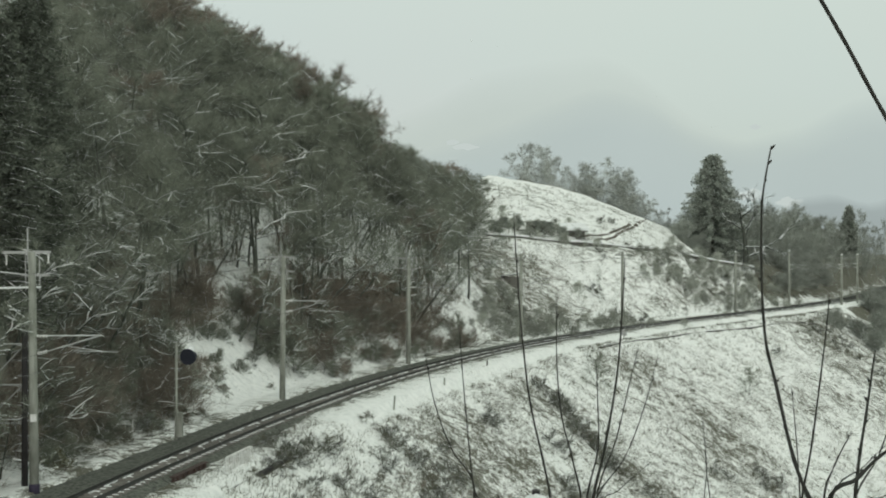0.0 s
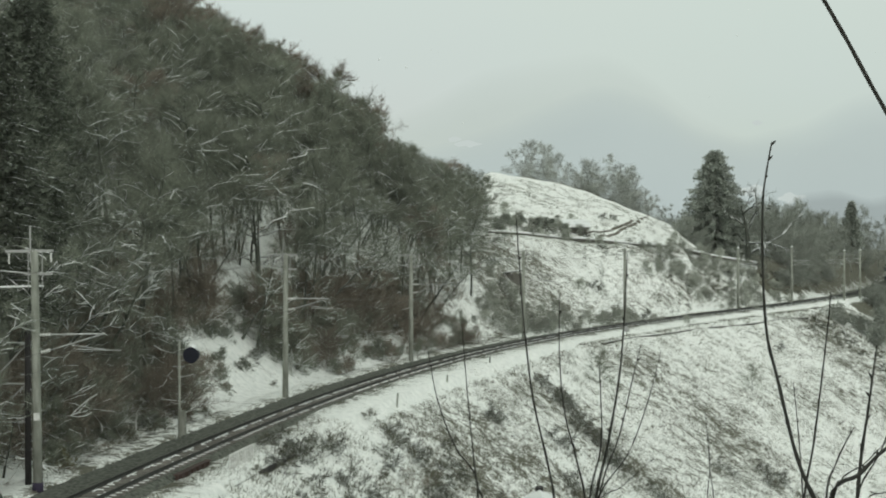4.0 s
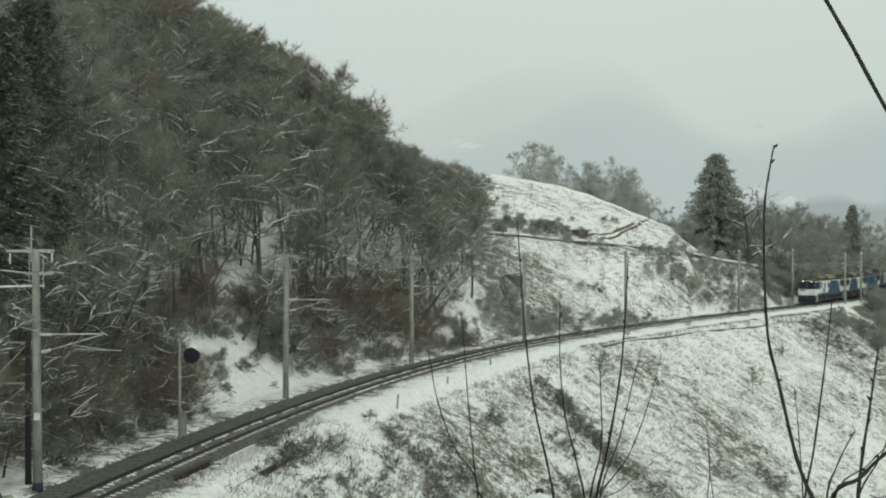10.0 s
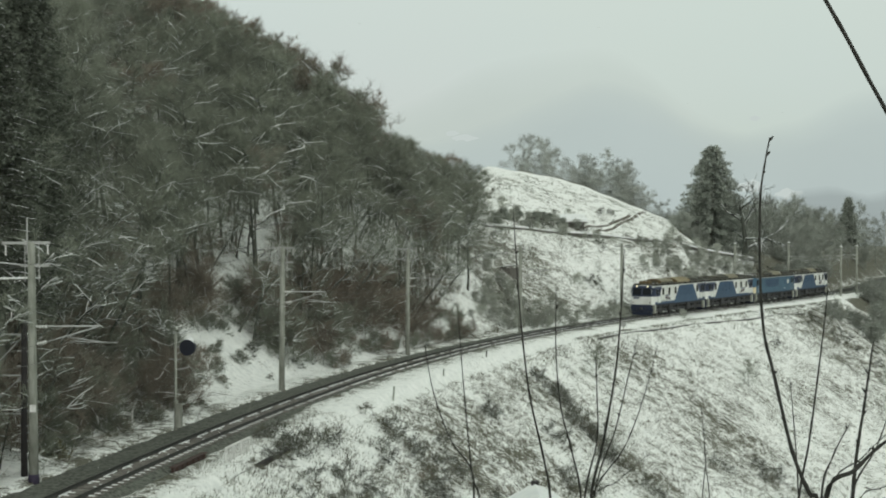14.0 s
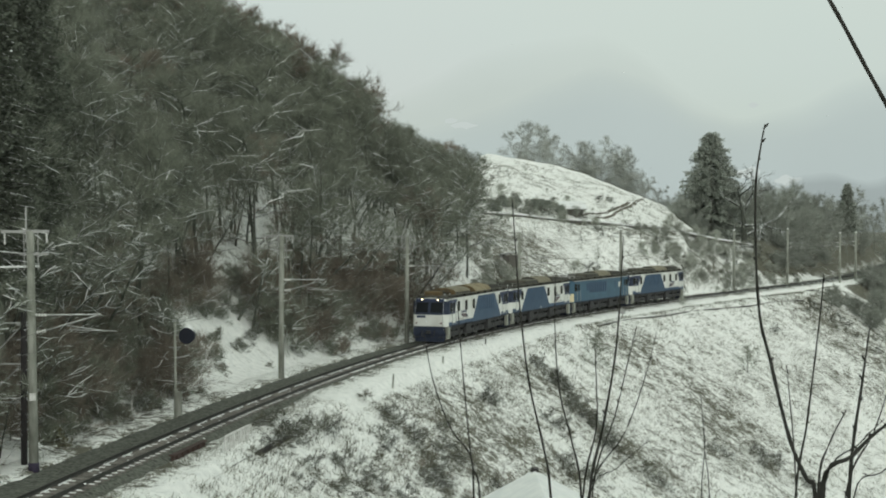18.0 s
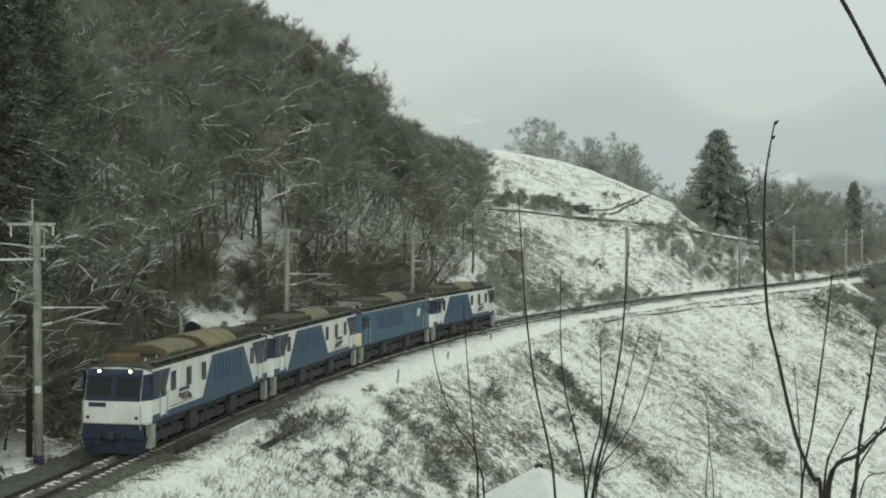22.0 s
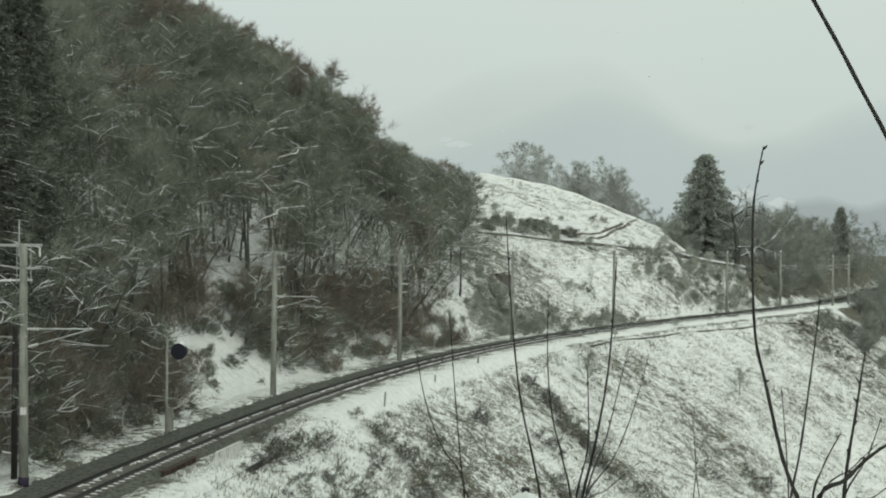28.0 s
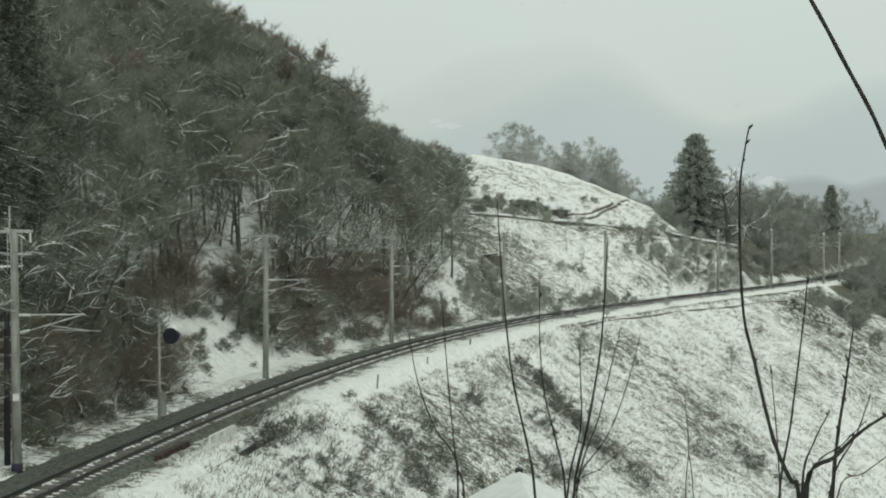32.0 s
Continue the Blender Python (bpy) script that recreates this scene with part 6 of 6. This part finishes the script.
# ---------------------------------------------------------------- shoots and twigs close to the camera
SHOOTS = (
    ('A', 0.0104, [(1.73, 7.00, 8.82), (1.69, 7.00, 8.90), (1.61, 7.00, 9.09), (1.52, 7.00, 9.45), (1.47, 7.00, 9.66), (1.45, 7.00, 9.98), (1.45, 7.00, 10.27), (1.47, 7.00, 10.43), (1.49, 7.00, 10.54)]),
    ('A2', 0.0103, [(1.86, 6.90, 8.84), (1.88, 6.90, 9.10), (1.91, 6.90, 9.31), (1.93, 6.90, 9.46), (1.95, 6.90, 9.61)]),
    ('A3', 0.0123, [(1.66, 6.60, 8.93), (1.79, 6.60, 9.07), (1.89, 6.60, 9.17), (2.01, 6.60, 9.25), (2.19, 6.60, 9.34)]),
    ('A4', 0.0079, [(1.77, 7.10, 8.85), (1.82, 7.10, 9.05), (1.90, 7.10, 9.21)]),
    ('A5', 0.0063, [(1.82, 6.80, 8.87), (1.94, 6.80, 9.14), (2.00, 6.80, 9.32)]),
    ('A6', 0.0068, [(1.71, 7.30, 8.76), (1.76, 7.30, 9.10), (1.80, 7.30, 9.43), (1.83, 7.30, 9.70), (1.84, 7.30, 9.84)]),
    ('A7', 0.0054, [(1.69, 7.20, 8.78), (1.67, 7.20, 9.11), (1.64, 7.20, 9.41)]),
    ('A8', 0.0050, [(1.70, 6.70, 8.93), (1.85, 6.70, 9.11), (1.96, 6.70, 9.22)]),
    ('A9', 0.0049, [(1.80, 6.60, 8.89), (1.92, 6.60, 9.00), (2.07, 6.60, 9.11)]),
    ('B', 0.0101, [(0.65, 9.00, 8.45), (0.61, 9.00, 8.73), (0.52, 9.00, 9.13), (0.47, 9.00, 9.53), (0.44, 9.00, 9.90), (0.42, 9.00, 10.22)]),
    ('C', 0.0119, [(0.89, 9.10, 8.43), (0.97, 9.10, 8.85), (1.04, 9.10, 9.26), (1.07, 9.10, 9.60), (1.09, 9.10, 10.00)]),
    ('D', 0.0086, [(0.85, 9.20, 8.41), (0.79, 9.20, 8.76), (0.72, 9.20, 9.04), (0.69, 9.20, 9.38), (0.69, 9.20, 9.76)]),
    ('E', 0.0087, [(0.20, 9.40, 8.38), (0.18, 9.40, 8.63), (0.06, 9.40, 8.80), (-0.05, 9.40, 9.09), (-0.11, 9.40, 9.40)]),
    ('E2', 0.0088, [(0.24, 9.50, 8.36), (0.19, 9.50, 8.58), (0.14, 9.50, 9.07), (0.10, 9.50, 9.57)]),
    ('F', 0.0067, [(0.90, 9.00, 8.49), (1.03, 9.00, 8.93), (1.11, 9.00, 9.27), (1.16, 9.00, 9.47)]),
    ('G', 0.0086, [(0.86, 9.20, 8.41), (0.94, 9.20, 8.83), (0.94, 9.20, 9.11), (0.93, 9.20, 9.35)]),
    ('H', 0.0069, [(0.90, 9.30, 8.39), (1.12, 9.30, 8.78), (1.24, 9.30, 9.10), (1.32, 9.30, 9.41)]),
    ('I', 0.0054, [(1.65, 9.60, 8.34), (1.67, 9.60, 8.67), (1.64, 9.60, 8.99)]),
    ('I2', 0.0054, [(1.70, 9.60, 8.34), (1.67, 9.60, 8.63), (1.66, 9.60, 8.85)]),
    ('J', 0.0051, [(0.90, 9.20, 8.41), (1.07, 9.20, 8.59), (1.26, 9.20, 8.76)]),

)
CABLE = ((2.638, 11.0, 11.946), (2.779, 11.0, 11.702), (2.895, 11.0, 11.498), (3.053, 11.0, 11.204), (3.22, 11.0, 10.902), (3.337, 11.0, 10.648), (3.471, 11.0, 10.353), (4.2, 11.0, 8.6))
SWAYERS = {}


def build_shoots():
    rnd = random.Random(2)
    for bush, (bx, by), members in (("near", (1.75, 7.0), "A"), ("mid", (0.85, 9.2), "BCDFGHJ"), ("thin", (0.25, 9.5), "E"), ("fine", (1.68, 9.6), "I")):
        gz = land_z(bx, by)
        top = thing("bare_sapling", "dark bare shoots of a young tree close to the camera", "sapling", "saplings before the camera")
        top.matrix_world = pose(bx, by, gz)
        SWAYERS[bush] = top
        for key, r, pts in SHOOTS:
            if key[0] not in members:
                continue
            p0 = Vector(pts[0])
            full = [(bx + (p0.x - bx) * 0.25, by + (p0.y - by) * 0.25, gz - 0.05), (bx + (p0.x - bx) * 0.7, p0.y, gz + (p0.z - gz) * 0.55)] + list(pts)
            ln = smooth_line([Vector(p) - Vector((bx, by, gz)) for p in full])
            rad = [r * (0.92 if key[0] == "A" else 0.78) * (1.25 - 0.95 * i / (len(ln) - 1)) * (1.0 + (0.2 if i % 4 == 0 else 0)) for i in range(len(ln))]
            st = part("shoot", Shape().tube(ln, rad, 7), M_STEM, top, smooth=True)
            for i in range(10, len(ln) - 1, 3):
                d = (ln[i + 1] - ln[i]).normalized()
                q = ln[i] + (d + Vector((rnd.gauss(0, 0.7), rnd.gauss(0, 0.4), 0.3))).normalized() * rnd.uniform(0.01, 0.035)
                part("bud", Shape().tube([ln[i], ln[i].lerp(q, 0.6), q], [r * 0.5, r * 0.55, r * 0.1], 5), M_STEM, st)


build_shoots()
ln = smooth_line(CABLE, 6)
branch = thing("hanging_branch", "dark bare branch hanging down in front of the sky", "branch",
               shape=Shape().tube(ln, [0.0155 + 0.001 * math.sin(i * 0.9) for i in range(len(ln))], 8), mat=M_STEM, smooth=True)


# ---------------------------------------------------------------- falling snow
WIND = Vector((-5.4, 0.0, -1.0))


def build_snowfall():
    """Sparse wet flakes drifting to the left, one rigid cloud of small eight-sided flakes."""
    rnd = np.random.RandomState(12)
    n = 5200
    p = np.stack([rnd.uniform(-32, 205, n), rnd.uniform(14, 62, n), rnd.uniform(-4, 58, n)], 1)
    r = rnd.uniform(0.006, 0.014, (n, 1)) * np.array([[1.5, 1.0, 0.9]])
    ends = np.array([(1, 0, 0), (-1, 0, 0), (0, 1, 0), (0, -1, 0), (0, 0, 1), (0, 0, -1)])
    v = (p[:, None, :] + ends[None] * r[:, None, :]).reshape(-1, 3)
    tri = np.array([(0, 2, 4), (2, 1, 4), (1, 3, 4), (3, 0, 4), (2, 0, 5), (1, 2, 5), (3, 1, 5), (0, 3, 5)])
    f = (np.arange(n)[:, None, None] * 6 + tri[None]).reshape(-1, 3)
    return tagged(new("snowfall", quick_mesh("snowfall", v.tolist(), f.tolist(), M_SNOW)), "sparse white snowflakes drifting on the wind", "snow", kind="stuff")


SNOWFALL = build_snowfall()


# ---------------------------------------------------------------- movement
def front_at(t):
    """Where the train's front stands along the line."""
    d = t - 19
    return 68.12 - 15.468 * d + 0.046 * d * d


def loco_pose(s):
    """A locomotive whose middle is at s, running towards smaller s."""
    xa, ya, _ = rail_at(s - 5.9)
    xb, yb, _ = rail_at(s + 5.9)
    dx, dy = xa - xb, ya - yb
    return pose((xa + xb) / 2, (ya + yb) / 2, 0.0, 0, 0, math.degrees(math.atan2(-dx, dy)))


SWAY = ((0, 0.39), (0.5, 0.30), (1, 0.25), (1.5, 0.31), (2, 0.32), (2.5, 0.37), (3, 0.36), (3.5, 0.32), (5.5, 0.13), (6, 0.14), (6.5, 0.17), (7, 0.33), (7.5, 0.41), (8, 0.29), (8.5, 0.30), (9, 0.21), (9.5, 0.30), (10, 0.32), (10.5, 0.26), (11, 0.31), (11.5, 0.40), (12, 0.41), (12.5, 0.37), (13, 0.30), (13.5, 0.29), (14, 0.29), (14.5, 0.31), (16.5, 0.27), (17, 0.24), (17.5, 0.11), (18, -0.02), (18.5, -0.06), (19, 0.00), (19.5, -0.00), (20, 0.06), (20.5, 0.07), (21, 0.26), (21.5, 0.26), (22, 0.24), (22.5, 0.34), (23, 0.40), (23.5, 0.33), (24, 0.19), (24.5, 0.13), (25, 0.22), (25.5, 0.12), (27.5, 0.25), (28, 0.34), (28.5, 0.25), (29, 0.26), (29.5, 0.23), (30, 0.15), (30.5, -0.07), (31, -0.05), (31.5, -0.05), (32, 0.00))

DRIFT = ((0, 0.037), (2, 0.033), (3.5, 0.029), (6, 0.020), (8, 0.041), (9.5, 0.041), (11, 0.045), (12.5, 0.049), (14, 0.033), (17, 0.016), (19, 0.012), (21, 0.033), (23, 0.037), (25, 0.016), (28, 0.029), (31, 0.0), (32, 0.0))


def motions():
    times = [0.5 * i for i in range(65)]
    for k, loco in enumerate(LOCOS):
        walk(loco, [(t, loco_pose(front_at(t) + 9.45 + 18.6 * k)) for t in times])
    walk(SNOWFALL, [(t, pose(*(WIND * t))) for t in (0, 8, 16, 24, 32)])
    walk(branch, [(t, pose(a, 0, 0)) for t, a in DRIFT])
    near = SWAYERS["near"]
    home = near.matrix_world.translation.copy()
    walk(near, [(t, pose(*home, 0, a, 0)) for t, a in SWAY])


motions()
